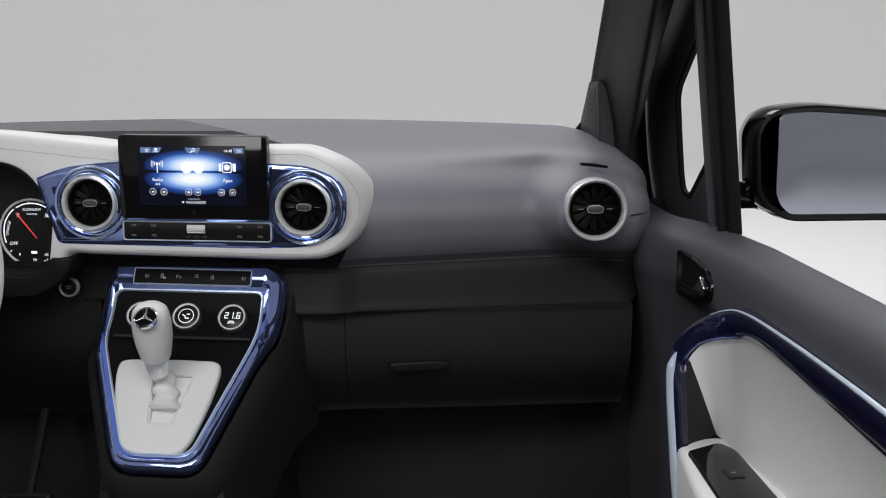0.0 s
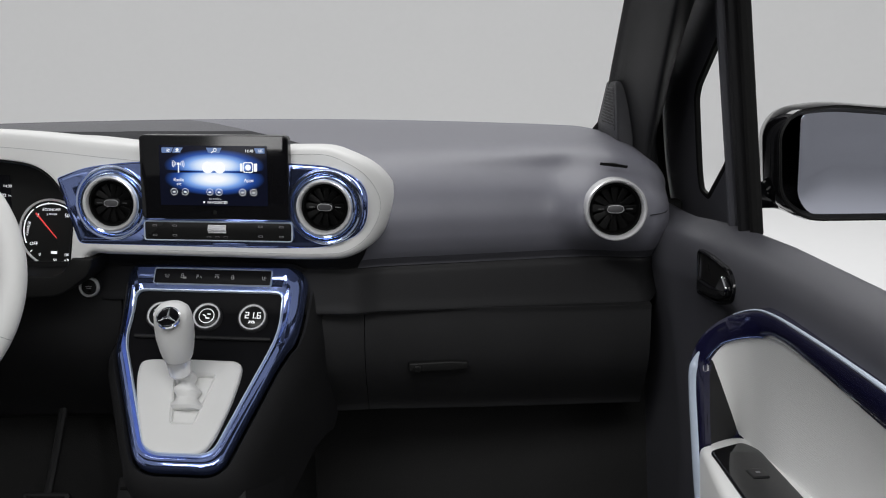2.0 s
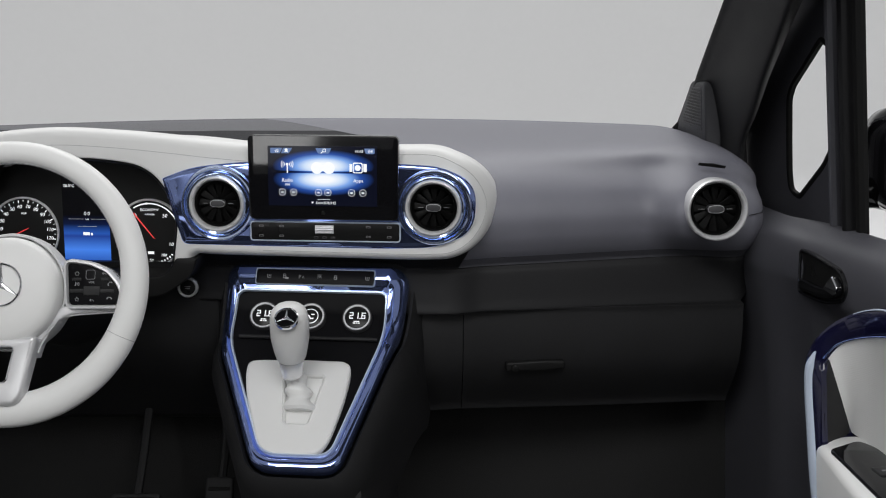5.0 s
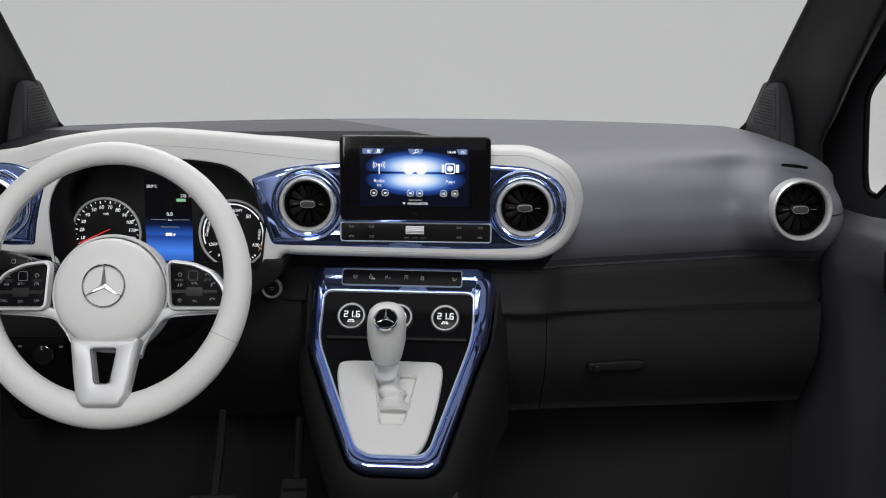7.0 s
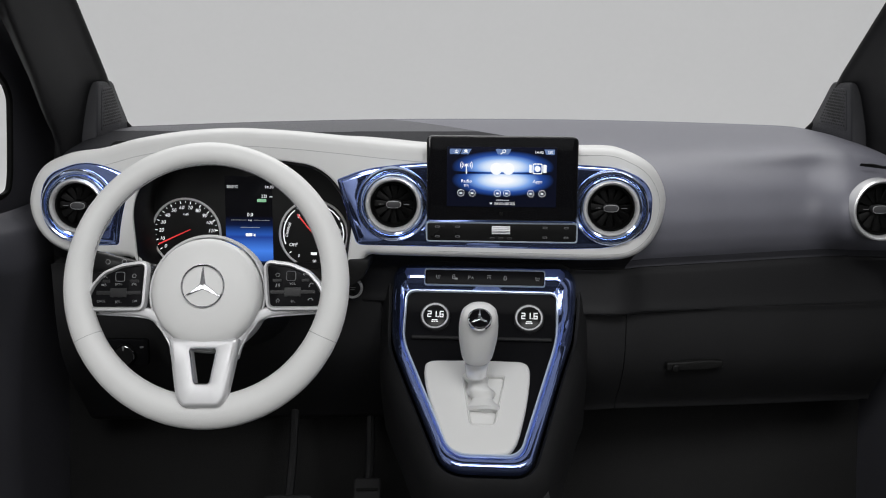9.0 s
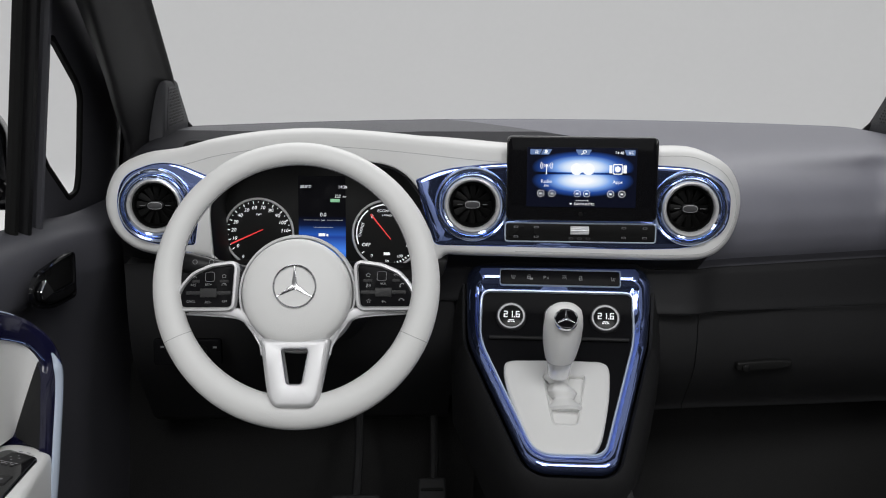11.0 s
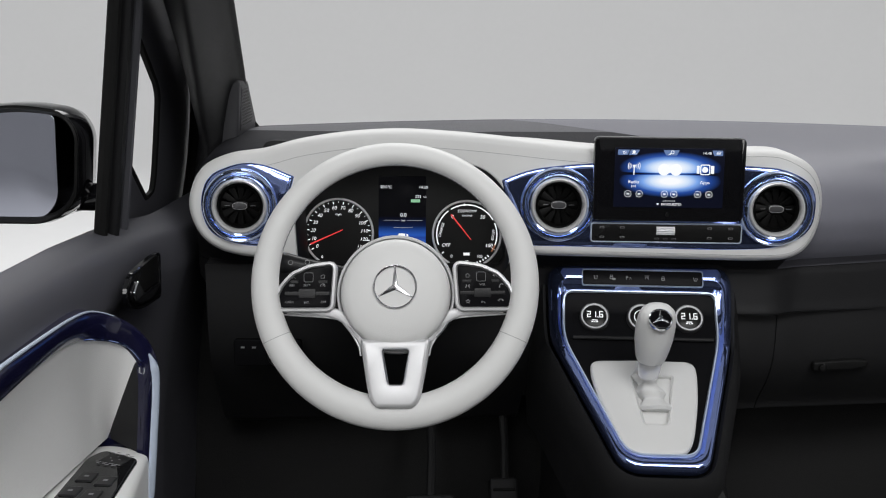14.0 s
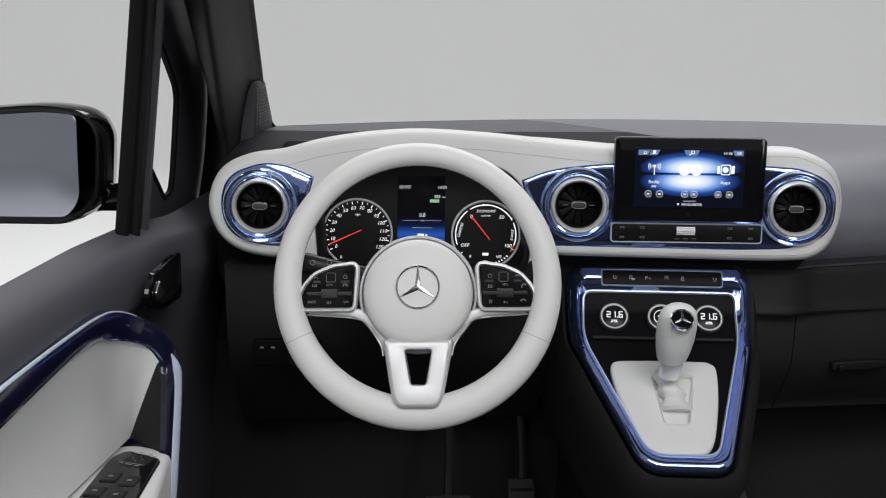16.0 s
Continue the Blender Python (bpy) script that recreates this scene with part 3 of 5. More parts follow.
TAB = glow("lit_tab_blue", (0.18, 0.30, 0.62), 0.6)
for x0, x1, d0, d1 in ((-0.078, -0.0635, 0.0, 0.0035), (-0.062, -0.050, 0.0035, 0.005), (0.066, 0.079, -0.003, 0.0), (-0.006, 0.010, -0.004, 0.004)):
    on_screen(plate(rounded([(x0, 0.034), (x1, 0.034), (x1 + d1, 0.042), (x0 + d0, 0.042)], 0.001), (), 0.0003, 0.0001), "menu_tab", TAB)
on_screen(merge(plate([np.array(p) for p in ((-0.072, 0.0378), (-0.064, 0.0378), (-0.068, 0.0410))], (), 0.0003, 0.0001), bar(-0.0706, 0.0352, -0.0654, 0.0378)), "home_icon")
on_screen(merge(lathe([(0.0024, 0), (0, 0.0002)], 14, -0.054, 0.0390), bar(-0.0575, 0.0355, -0.0505, 0.0372)), "person_icon")
on_screen(merge(ring(circle(0.0035, 0.0388, 0.0028, 20), circle(0.0035, 0.0388, 0.0018, 20), [(0, 0), (1, 0.0002)]), tube([(0.0015, 0.0368, 0), (-0.002, 0.0345, 0)], 0.0007, 5)), "search_icon")
on_screen(bar(0.069, 0.0355, 0.076, 0.0402), "message_icon")
part("power_button", lathe([(0.003, 0.0), (0.003, 0.0008), (0.0, 0.001)], 16), PADBLACK, disp, m=m @ pose(0.017, -0.002, 0))

# ---- control strip under the display ----
strip_t = thing("control_strip", on_band(0.017, -0.032), "glossy black strip of keys with a metal roller below the display", "control panel")
m = BAND @ pose(0, 0, 0.010)
part("panel", plate(box_loop(-0.096, -0.046, 0.132, -0.018, 0.005), (), 0.01, 0.002), PADBLACK, strip_t, m=m)
bo = ccw(box_loop(-0.0975, -0.0475, 0.1335, -0.0165, 0.006))
part("edge", ring(bo, inset(bo, 0.0022), [(0, -0.004), (0, 0.001), (0.5, 0.002), (1, 0.0008)]), ICE, strip_t, "thin blue chrome edge", m=m)
part("roller", merge(*[tube([(0.003, -0.0285 + 0.0025 * i, 0.003 - abs(i) * 0.0012), (0.031, -0.0285 + 0.0025 * i, 0.003 - abs(i) * 0.0012)], 0.0016, 8) for i in range(-2, 3)]), SATIN, strip_t, "ribbed metal volume roller", m=m)
for x, y in ((-0.080, -0.024), (-0.049, -0.024), (-0.080, -0.039), (-0.049, -0.039), (0.084, -0.024), (0.116, -0.024), (0.084, -0.039), (0.116, -0.039), (0.004, -0.041), (0.017, -0.041), (0.030, -0.041)):
    part("key_mark", ring(box_loop(x - 0.0036, y - 0.0016, x + 0.0036, y + 0.0016, 0.001, 2), box_loop(x - 0.0024, y - 0.0007, x + 0.0024, y + 0.0007, 0.0006, 2), [(0, 0.0), (1, 0.0003)]), DIMGREY if abs(x - 0.017) > 0.02 else KEYGREY, strip_t, m=m @ pose(0, 0, 0.0008))

# ---- instrument cluster ----
clus = thing("instrument_cluster", on_band(-0.39, -0.02, -0.1), "black instrument cluster with two lit round dials and a blue screen", "instrument cluster")
CL = BAND @ pose(0, -0.006, -0.092)
part("face_panel", plate(rounded([(-0.62, -0.16), (-0.16, -0.16), (-0.16, 0.10), (-0.62, 0.10)], 0.02), (), 0.01, 0.002), BLACK, clus, m=CL)
c0, c1 = CL @ Vector((-0.431, -0.105, 0)), CL @ Vector((-0.354, 0.045, 0))
MID = screen_material("cluster_picture", c0.x, c1.x, c0.z, c1.z, "tall")
mid = part("screen", plate(box_loop(-0.431, -0.105, -0.354, 0.045, 0.001), (), 0.001, 0.0003), MID, clus, "blue lit display between the dials", m=CL @ pose(0, 0, 0.002))
g = CL @ pose(-0.3925, 0, 0.0025)
for txt, s, x, y in (("20.0°C", 0.0066, -0.026, 0.027), ("14:30", 0.0066, 0.034, 0.027), ("222", 0.0066, 0.026, 0.012), ("km", 0.0040, 0.037, 0.0115), ("0.0", 0.0085, 0.002, -0.0185), ("km", 0.0045, 0.002, -0.0275)):
    part("reading", letters(txt, s, x, y), LIT, mid, m=g)
part("charge_bar", bar(0.014, 0.0025, 0.029, 0.0075), GREEN, mid, "green battery bar", m=g)
part("horizon_line", merge(bar(-0.030, -0.0277, -0.004, -0.0271), bar(0.008, -0.0277, 0.034, -0.0271), bar(-0.014, -0.0397, 0.018, -0.0390)), DIM, mid, m=g)
part("car_icon", merge(bar(-0.006, -0.054, 0.005, -0.049), bar(0.007, -0.054, 0.010, -0.050)), LIT, mid, m=g)


def dial(cx, cy, r, kind):
    d = part("dial", lathe([(r + 0.0015, -0.002), (r + 0.0015, 0.003), (r, 0.0045), (r - 0.0018, 0.003), (r - 0.0022, 0.0)], 72), POLISHED, clus, "round dial with a thin metal ring", m=CL @ pose(cx, cy, 0))
    k = CL @ pose(cx, cy, 0.001)
    part("dial_face", lathe([(r - 0.001, 0.0), (0.0, 0.0)], 48), BLACK, d, m=k)
    n = 26 if kind == "speed" else 20
    lo, hi = (-122, 122) if kind == "speed" else (-128, 118)
    for i in range(n + 1):
        a = radians(90 - (lo + (hi - lo) * i / n))
        long = i % 2 == 0
        if kind == "speed" or (i % 5 == 0):
            r0, r1 = r - (0.0085 if long else 0.0065), r - 0.004
            part("tick", tube([(r0 * math.cos(a), r0 * math.sin(a), 0.0004), (r1 * math.cos(a), r1 * math.sin(a), 0.0004)], 0.00075 if long else 0.0005, 5), LIT, d, m=k)
    if kind == "speed":
        for i in range(14):
            a = radians(90 - (-122 + 244 * i / 13))
            rr = r - 0.0145
            part("numeral", letters(str(i * 10), 0.0083, rr * math.cos(a), rr * math.sin(a), 0.0003, shear=0.2), LIT, d, m=k)
        part("unit", letters("mph", 0.0055, 0, 0.031, 0.0003), LIT, d, m=k)
        part("needle", tube([(0.007, 0.006, 0.003), (-0.046, -0.0185, 0.002)], [0.0007, 0.0013], 6), RED, d, "red needle", m=k)
        for txt, x, y in (("0", -0.027, -0.040), ("1", 0.027, -0.040), ("1/2", 0.0, -0.048)):
            part("numeral", letters(txt, 0.0065, x, y, 0.0003), LIT, d, m=k)
    else:
        for a0, a1, mm in ((128, 200, LIT), (30, 122, LIT), (-22, 24, LIT)):
            part("scale_arc", tube([((r - 0.0065) * math.cos(radians(a)), (r - 0.0065) * math.sin(radians(a)), 0.0003) for a in np.linspace(a0, a1, 24)], 0.0011, 5), mm, d, m=k)
        part("scale_arc", tube([((r - 0.0065) * math.cos(radians(a)), (r - 0.0065) * math.sin(radians(a)), 0.0003) for a in np.linspace(-34, -20, 8)], 0.0013, 5), ORANGE, d, "dull orange end of the scale", m=k)
        for txt, s, x, y, turn in (("0", 0.0085, -0.024, 0.029, 0), ("50", 0.0085, 0.025, 0.029, 0), ("100", 0.0085, 0.036, -0.018, 0), ("OFF", 0.0080, -0.034, -0.018, 0), ("0", 0.0065, -0.025, -0.036, 0), ("100", 0.0065, 0.021, -0.036, 0), ("50", 0.0065, 0.0, -0.045, 0),
                                   ("ECONOMY", 0.0062, 0.0, 0.0385, 0), ("% POWER", 0.0038, 0.0, 0.031, 0), ("CHARGE", 0.0062, -0.0415, 0.007, 75), ("BOOST", 0.0055, 0.043, 0.0, 82)):
            part("numeral", letters(txt, s, x, y, 0.0003, turn, shear=0.15), LIT, d, m=k)
        part("needle", tube([(0.007, -0.008, 0.003), (-0.026, 0.033, 0.002)], [0.0007, 0.0013], 6), RED, d, "red needle", m=k)
        part("battery_icon", bar(-0.005, -0.0345, 0.005, -0.030, 0.0003), LIT, d, m=k)
        for a in np.linspace(-75, -45, 6):
            part("tick", bar(-0.0018, -0.001, 0.0018, 0.001), LIT, d, m=k @ pose((r - 0.006) * math.cos(radians(a)), (r - 0.006) * math.sin(radians(a)), 0.0004, 0, 0, a))


dial(-0.4965, -0.0500, 0.0565, "speed")
dial(-0.2870, -0.0495, 0.0555, "power")

# ---- steering wheel ----
wheel = thing("steering_wheel", (-0.40, 1.48, 0.70), "white leather three-spoke steering wheel with silver spokes", "steering wheel")
W = face((-0.3999, 1.482, 0.6994), -4, 18, 1.0) @ Matrix.Scale(1.015, 4)


def rim_ring(a):
    r = 0.0188 - 0.0034 * math.sin(a)
    c = 0.1925 - r
    return [((c + r * math.cos(t)) * math.cos(a), (c + r * math.cos(t)) * math.sin(a), 0.0165 * math.sin(t)) for t in np.linspace(0, 2 * math.pi, 22, endpoint=False)]


bm = loft([rim_ring(a) for a in np.linspace(0, 2 * math.pi, 121)], caps=(False, False))
bmesh.ops.remove_doubles(bm, verts=bm.verts[:], dist=1e-6)
part("rim", bm, LEATHER, wheel, "white leather-wrapped rim", m=W)
part("stitching", tube([((0.1552 + 0.0066 * math.sin(a)) * math.cos(a), (0.1552 + 0.0066 * math.sin(a)) * math.sin(a), 0.0035 + 0.001 * math.sin(a * 130)) for a in np.linspace(0.3, math.pi - 0.3, 420)], 0.0008, 4), GREY, wheel, "grey stitched seam", m=W)
for a in (-0.42, math.pi + 0.42):
    mid = np.mean(rim_ring(a), axis=0)
    part("rim_joint", tube([mid + (np.array(p) - mid) * 1.000 for p in rim_ring(a)], 0.0004, 5, closed=True), SEAM, wheel, "fine leather joint", m=W)
part("airbag_cover", lathe([(0.0735, -0.035), (0.0735, -0.002), (0.072, 0.008), (0.068, 0.0145), (0.058, 0.0190), (0.040, 0.022), (0.020, 0.0235), (0.0, 0.024)], 64, 0.001, -0.012), LEATHER, wheel, "round white leather hub cover", m=W)
part("hub_collar", lathe([(0.0800, -0.030), (0.0800, -0.010), (0.0785, -0.004), (0.0760, -0.005), (0.0745, -0.014)], 64, 0.001, -0.012), SPOKE, wheel, "silver collar round the hub", m=W)
E = W @ pose(0.0015, -0.004, 0.0245)
emb = part("emblem", lathe([(0.0290, -0.002), (0.0290, 0.001), (0.0280, 0.0022), (0.0268, 0.001), (0.0266, -0.002)], 48), EMBLEM, wheel, "round chrome emblem ring", m=E)
for a in (90, 210, 330):
    part("emblem_arm", plate([np.array(p) for p in ((0.0, -0.0042), (0.0272, -0.0004), (0.0272, 0.0004), (0.0, 0.0042))], (), 0.002, 0.0012), EMBLEM, emb, m=E @ pose(0, 0, 0.001, 0, 0, a))


def stroke(pts, r=0.00045):
    """A thin printed line."""
    return tube([(x, y, 0.0003) for x, y in pts], r, 5)


def arrow_icon(x, y):
    return merge(stroke([(x - 0.0030, y), (x + 0.0006, y + 0.0004), (x + 0.0026, y - 0.0016)]), stroke([(x - 0.0012, y + 0.0016), (x - 0.0032, y), (x - 0.0012, y - 0.0014)]))


def house_icon(x, y):
    return merge(stroke([(x - 0.0030, y + 0.0002), (x, y + 0.0026), (x + 0.0030, y + 0.0002)]), stroke([(x - 0.0021, y), (x - 0.0021, y - 0.0022), (x + 0.0021, y - 0.0022), (x + 0.0021, y)]))


def dial_icon(x, y):
    return merge(stroke([(x + 0.0028 * math.cos(a), y + 0.0026 * math.sin(a)) for a in np.linspace(-0.5, 3.6, 12)]), stroke([(x, y), (x + 0.0016, y + 0.0016)]))


def voice_icon(x, y):
    return merge(stroke([(x - 0.0026, y - 0.0024), (x - 0.0014, y), (x - 0.0016, y + 0.0022)], 0.0008), stroke([(x + 0.0006, y + 0.0016), (x + 0.0014, y), (x + 0.0006, y - 0.0016)]), stroke([(x + 0.0020, y + 0.0024), (x + 0.0030, y), (x + 0.0020, y - 0.0024)]))


def handset_icon(x, y, turn):
    bm = merge(stroke([(-0.0030, -0.0006), (-0.0014, 0.0008), (0.0014, 0.0008), (0.0030, -0.0006)], 0.0006), bar(-0.0038, -0.0018, -0.0020, -0.0002), bar(0.0020, -0.0018, 0.0038, -0.0002))
    bm.transform(pose(x, y, 0, 0, 0, turn))
    return bm


def star_icon(x, y):
    pts = [(x + (0.0029 if k % 2 == 0 else 0.0014) * math.sin(k * math.pi / 5), y + (0.0029 if k % 2 == 0 else 0.0014) * math.cos(k * math.pi / 5)) for k in range(11)]
    return stroke(pts)


PAD = [(0.083, 0.0265), (0.0868, -0.0298), (0.151, -0.0298), (0.1585, -0.024), (0.1495, -0.003), (0.136, 0.0125), (0.113, 0.0225)]
for sx in (-1, 1):
    pad = rounded([(sx * x, y) for x, y in PAD], 0.006, 5)
    WP = W @ pose(0, 0, 0.004)
    fr = ccw(inset(ccw(pad), -0.0065))
    sp = part("spoke_frame", ring(fr, ccw(pad), [(0, -0.022), (0, -0.006), (0.25, 0.0015), (0.7, 0.002), (1, -0.002), (1, -0.012)]), SPOKE, wheel, "silver frame round the thumb keys", m=WP)
    part("spoke_back", plate(fr, (), 0.02, 0.002), LOWER, wheel, m=WP @ pose(0, 0, -0.008))
    kp = part("key_pad", plate(pad, (), 0.008, 0.0015), PIANO, wheel, "black thumb-key pad", m=WP @ pose(0, 0, -0.001))
    part("touch_key", ring(ccw(box_loop(sx * 0.115 - 0.0065, 0.004, sx * 0.115 + 0.0065, 0.017, 0.003)), ccw(inset(ccw(box_loop(sx * 0.115 - 0.0065, 0.004, sx * 0.115 + 0.0065, 0.017, 0.003)), 0.0008)), [(0, 0), (0.5, 0.0006), (1, 0)]), GREY, kp, m=WP)
    for x, w in ((0.096, 0.006), (0.134, 0.005)):
        part("key", bar(sx * x - w, 0.0025, sx * x + w, 0.0065, 0.0, 0.001), ROCKER, kp, m=WP)
    part("rocker", merge(bar(sx * 0.117 - 0.030, -0.0135, sx * 0.117 + 0.030, -0.0085, 0.0, 0.001), bar(sx * 0.117 - 0.011, -0.017, sx * 0.117 + 0.011, -0.005, 0.0005, 0.001)), ROCKER, kp, m=WP)
    words = (("RES", -0.137, -0.0005), ("SET+", -0.117, 0.0), ("CNCL", -0.140, -0.0225), ("SET-", -0.117, -0.0235), ("LIM", -0.095, -0.0225)) if sx < 0 else (("VOL", 0.117, 0.0),)
    for txt, x, y in words:
        part("print", letters(txt, 0.0044, x, y, 0.0003), GREY, kp, m=WP)
    if sx < 0:
        prints = [arrow_icon(-0.135, 0.0105), house_icon(-0.096, 0.0115), dial_icon(-0.096, -0.0008)]
    else:
        prints = [house_icon(0.097, 0.0120), arrow_icon(0.134, 0.0120), voice_icon(0.097, -0.002), handset_icon(0.141, -0.001, 40), star_icon(0.0975, -0.0225), arrow_icon(0.118, -0.0235), handset_icon(0.141, -0.0205, 0)]
    for bm in prints:
        part("print", bm, GREY, kp, m=WP)
    # white arms that run from the rim into the frame
    arm = loft([[(sx * x, y + (h * math.cos(a)), -0.006 + 0.012 * math.sin(a)) for a in np.linspace(0, 2 * math.pi, 16, endpoint=False)] for x, y, h in ((0.180, -0.006, 0.052), (0.174, -0.007, 0.046), (0.168, -0.008, 0.038), (0.160, -0.009, 0.026))])
    part("rim_arm", arm, LEATHER, wheel, m=W)
    yoke = rounded([(sx * x, y) for x, y in ((0.146, -0.0345), (0.145, -0.0380), (0.083, -0.0425), (0.064, -0.0545), (0.048, -0.0785), (0.042, -0.100), (0.022, -0.098), (0.040, -0.070), (0.062, -0.044), (0.074, -0.030))], [0.001, 0.001, 0.012, 0.03, 0.02, 0.002, 0.002, 0.01, 0.01, 0.01], 5)
    part("yoke", plate(yoke, (), 0.016, 0.003), SPOKE, wheel, "silver arm curving round the hub", m=W @ pose(0, 0, -0.004))
    part("yoke_edge", tube([(sx * x, y, w) for x, y, w in curve_line([(0.150, -0.0385, -0.010), (0.083, -0.0438, -0.008), (0.0655, -0.0552, -0.008), (0.0495, -0.0790, -0.006), (0.0455, -0.094, -0.002)], 6)], 0.0013, 6), SPOKE, wheel, "thin silver edge", m=W)
SPK = rounded([(-0.0455, -0.072), (-0.0370, -0.128), (-0.0325, -0.151), (-0.024, -0.163), (0.0255, -0.163), (0.034, -0.151), (0.0385, -0.128), (0.0485, -0.072)], [0.004, 0.02, 0.012, 0.012, 0.012, 0.012, 0.02, 0.004], 5)
SPH = rounded([(-0.0155, -0.0865), (-0.0075, -0.132), (0.0115, -0.132), (0.0190, -0.0865)], 0.004, 4)
part("lower_spoke", plate(SPK, [SPH], 0.02, 0.006), SPOKE, wheel, "silver lower spoke with a slot", m=W @ pose(0, 0, 0.008, -6, 0, 0))
so = ccw(SPH)
part("slot_edge", ring(inset(so, -0.0022), so, [(0, 0.0), (0.5, 0.0016), (1, 0.0)]), CHROME, wheel, m=W @ pose(0, 0, 0.0082, -6, 0, 0))
part("column_shroud", loft([[Vector((0.075 * s * math.cos(a), -0.015 + 0.06 * s * math.sin(a), w)) for a in np.linspace(0, 2 * math.pi, 28, endpoint=False)] for s, w in ((0.75, -0.03), (0.95, -0.05), (1.0, -0.12), (1.1, -0.22))]), LOWER, wheel, "black steering column shroud", m=W)

stalk = thing("indicator_stalk", W @ Vector((-0.1, 0.03, -0.05)), "black indicator stalk behind the wheel rim", "stalk")
part("lever", loft([[W @ Vector((x, 0.028 + dy + h * math.cos(a), -0.045 + 0.010 * math.sin(a))) for a in np.linspace(0, 2 * math.pi, 16, endpoint=False)] for x, h, dy in ((-0.045, 0.008, -0.012), (-0.11, 0.009, 0.0), (-0.15, 0.014, 0.006), (-0.172, 0.016, 0.008), (-0.179, 0.010, 0.008))]), ROCKER, stalk)
for x in (-0.145, -0.122):
    part("print", ring(circle(x, 0.034, 0.0035, 12), circle(x, 0.034, 0.0028, 12), [(0, 0), (1, 0.0003)]), GREY, stalk, m=W @ pose(0, 0, -0.034))

# ---- pedals ----
def pedal(x, y, z, w, h, label):
    t = thing("pedal", (x, y, z), label, "pedal", "pedals of the driver's footwell")
    m = face((x, y, z), 0, 35)
    part("pad", plate(box_loop(-w / 2, -h / 2, w / 2, h / 2, 0.008), (), 0.012, 0.004), LOWER, t, m=m)
    for k in range(4):
        v = -h * 0.33 + k * h * 0.22
        part("rib", bar(-w * 0.4, v - 0.003, w * 0.4, v + 0.003, 0.003, 0.004, 0.002), RUBBER, t, m=m)
    part("arm", tube([(x, y + 0.01, z), (x + 0.005, y + 0.07, z + 0.08), (x + 0.005, 1.99, z + 0.22)], 0.008, 8), LOWER, t)


pedal(-0.335, 1.80, 0.215, 0.085, 0.06, "black rubber brake pedal in the footwell")
pedal(-0.20, 1.84, 0.19, 0.05, 0.13, "black rubber accelerator pedal in the footwell")

# ---- start button and light switch ----
st = thing("start_button", (-0.211, 1.73, 0.632), "round start button with a metal ring", "button")
m = face((-0.2150, 1.757, 0.6235), -2, 6)
part("ring", lathe([(0.0165, -0.004), (0.0165, 0.002), (0.0150, 0.004), (0.0130, 0.003), (0.0125, 0.0)], 40), SPOKE, st, m=m)
part("cap", lathe([(0.0126, 0.0), (0.0120, 0.002), (0.0, 0.003)], 32), PADBLACK, st, m=m)
part("barrel", lathe([(0.0163, -0.05), (0.0163, -0.003)], 32), LOWER, st, m=m)
part("print", merge(bar(-0.005, 0.001, 0.005, 0.002, 0.0035), bar(-0.004, -0.002, 0.004, -0.001, 0.0035)), GREY, st, m=m)
ls = thing("light_switch", (-0.60, 1.75, 0.52), "black light switch panel with a rotary knob", "switch")
m = face((-0.602, 1.752, 0.519), -3, 0)
part("panel", plate(box_loop(-0.055, -0.022, 0.055, 0.022, 0.006), (), 0.01, 0.002), PIANO, ls, m=m)
part("knob", lathe([(0.018, 0.0), (0.0175, 0.008), (0.015, 0.011), (0.0, 0.011)], 36, 0.018, -0.003), PADBLACK, ls, m=m)
part("pointer", bar(0.0165, 0.007, 0.0195, 0.014, 0.0115), GREY, ls, m=m)
part("knob_edge", tube([(0.018 + 0.0165 * math.cos(a), -0.003 + 0.0165 * math.sin(a), 0.0095) for a in np.linspace(-0.3, 1.5, 16)], 0.0010, 6), CHROME, ls, "bright knob edge", m=m)
for x in (-0.04, -0.022, 0.045):
    part("print", bar(x - 0.003, 0.008, x + 0.003, 0.011, 0.0005), GREY, ls, m=m)

# ---- centre console ----
CB = Vector((-0.01, 1.680, 0.592))
CU = Vector((math.cos(radians(-6)), math.sin(radians(-6)), 0))
CH = Vector((-math.sin(radians(-6)), math.cos(radians(-6)), 0))


def con_lean(v):
    k = min(1.0, max(0.0, (v + 0.025) / 0.05))
    return radians(54 + (31 - 54) * k * k * (3 - 2 * k))


CTAB = {0: (0.0, 0.0)}
for i in range(1, 200):
    for s in (1, -1):
        a = con_lean(s * (i - 0.5) * 0.002)
        h, z = CTAB[s * (i - 1)]
        CTAB[s * i] = (h + s * 0.002 * math.sin(a), z + s * 0.002 * math.cos(a))


def con(u, v, w):
    """The console's face: u across, v up along its bent slope, w out of it."""
    i = math.floor(v / 0.002)
    k = v / 0.002 - i
    h = CTAB[i][0] * (1 - k) + CTAB[i + 1][0] * k
    z = CTAB[i][1] * (1 - k) + CTAB[i + 1][1] * k
    a = con_lean(v)
    return CB + CU * u + CH * (h - w * math.cos(a)) + Vector((0, 0, z + w * math.sin(a)))


def con_face(u, v, w=0.0):
    return Matrix.Translation(con(u, v, w)) @ pose(0, 0, 0, 0, 0, -6) @ pose(0, 0, 0, 90 - math.degrees(con_lean(v)))




def dense(loop, m=5):
    """More points along each edge of an outline."""
    return [np.array(p) * (1 - k / m) + np.array(q) * k / m for p, q in zip(loop, loop[1:] + loop[:1]) for k in range(m)]


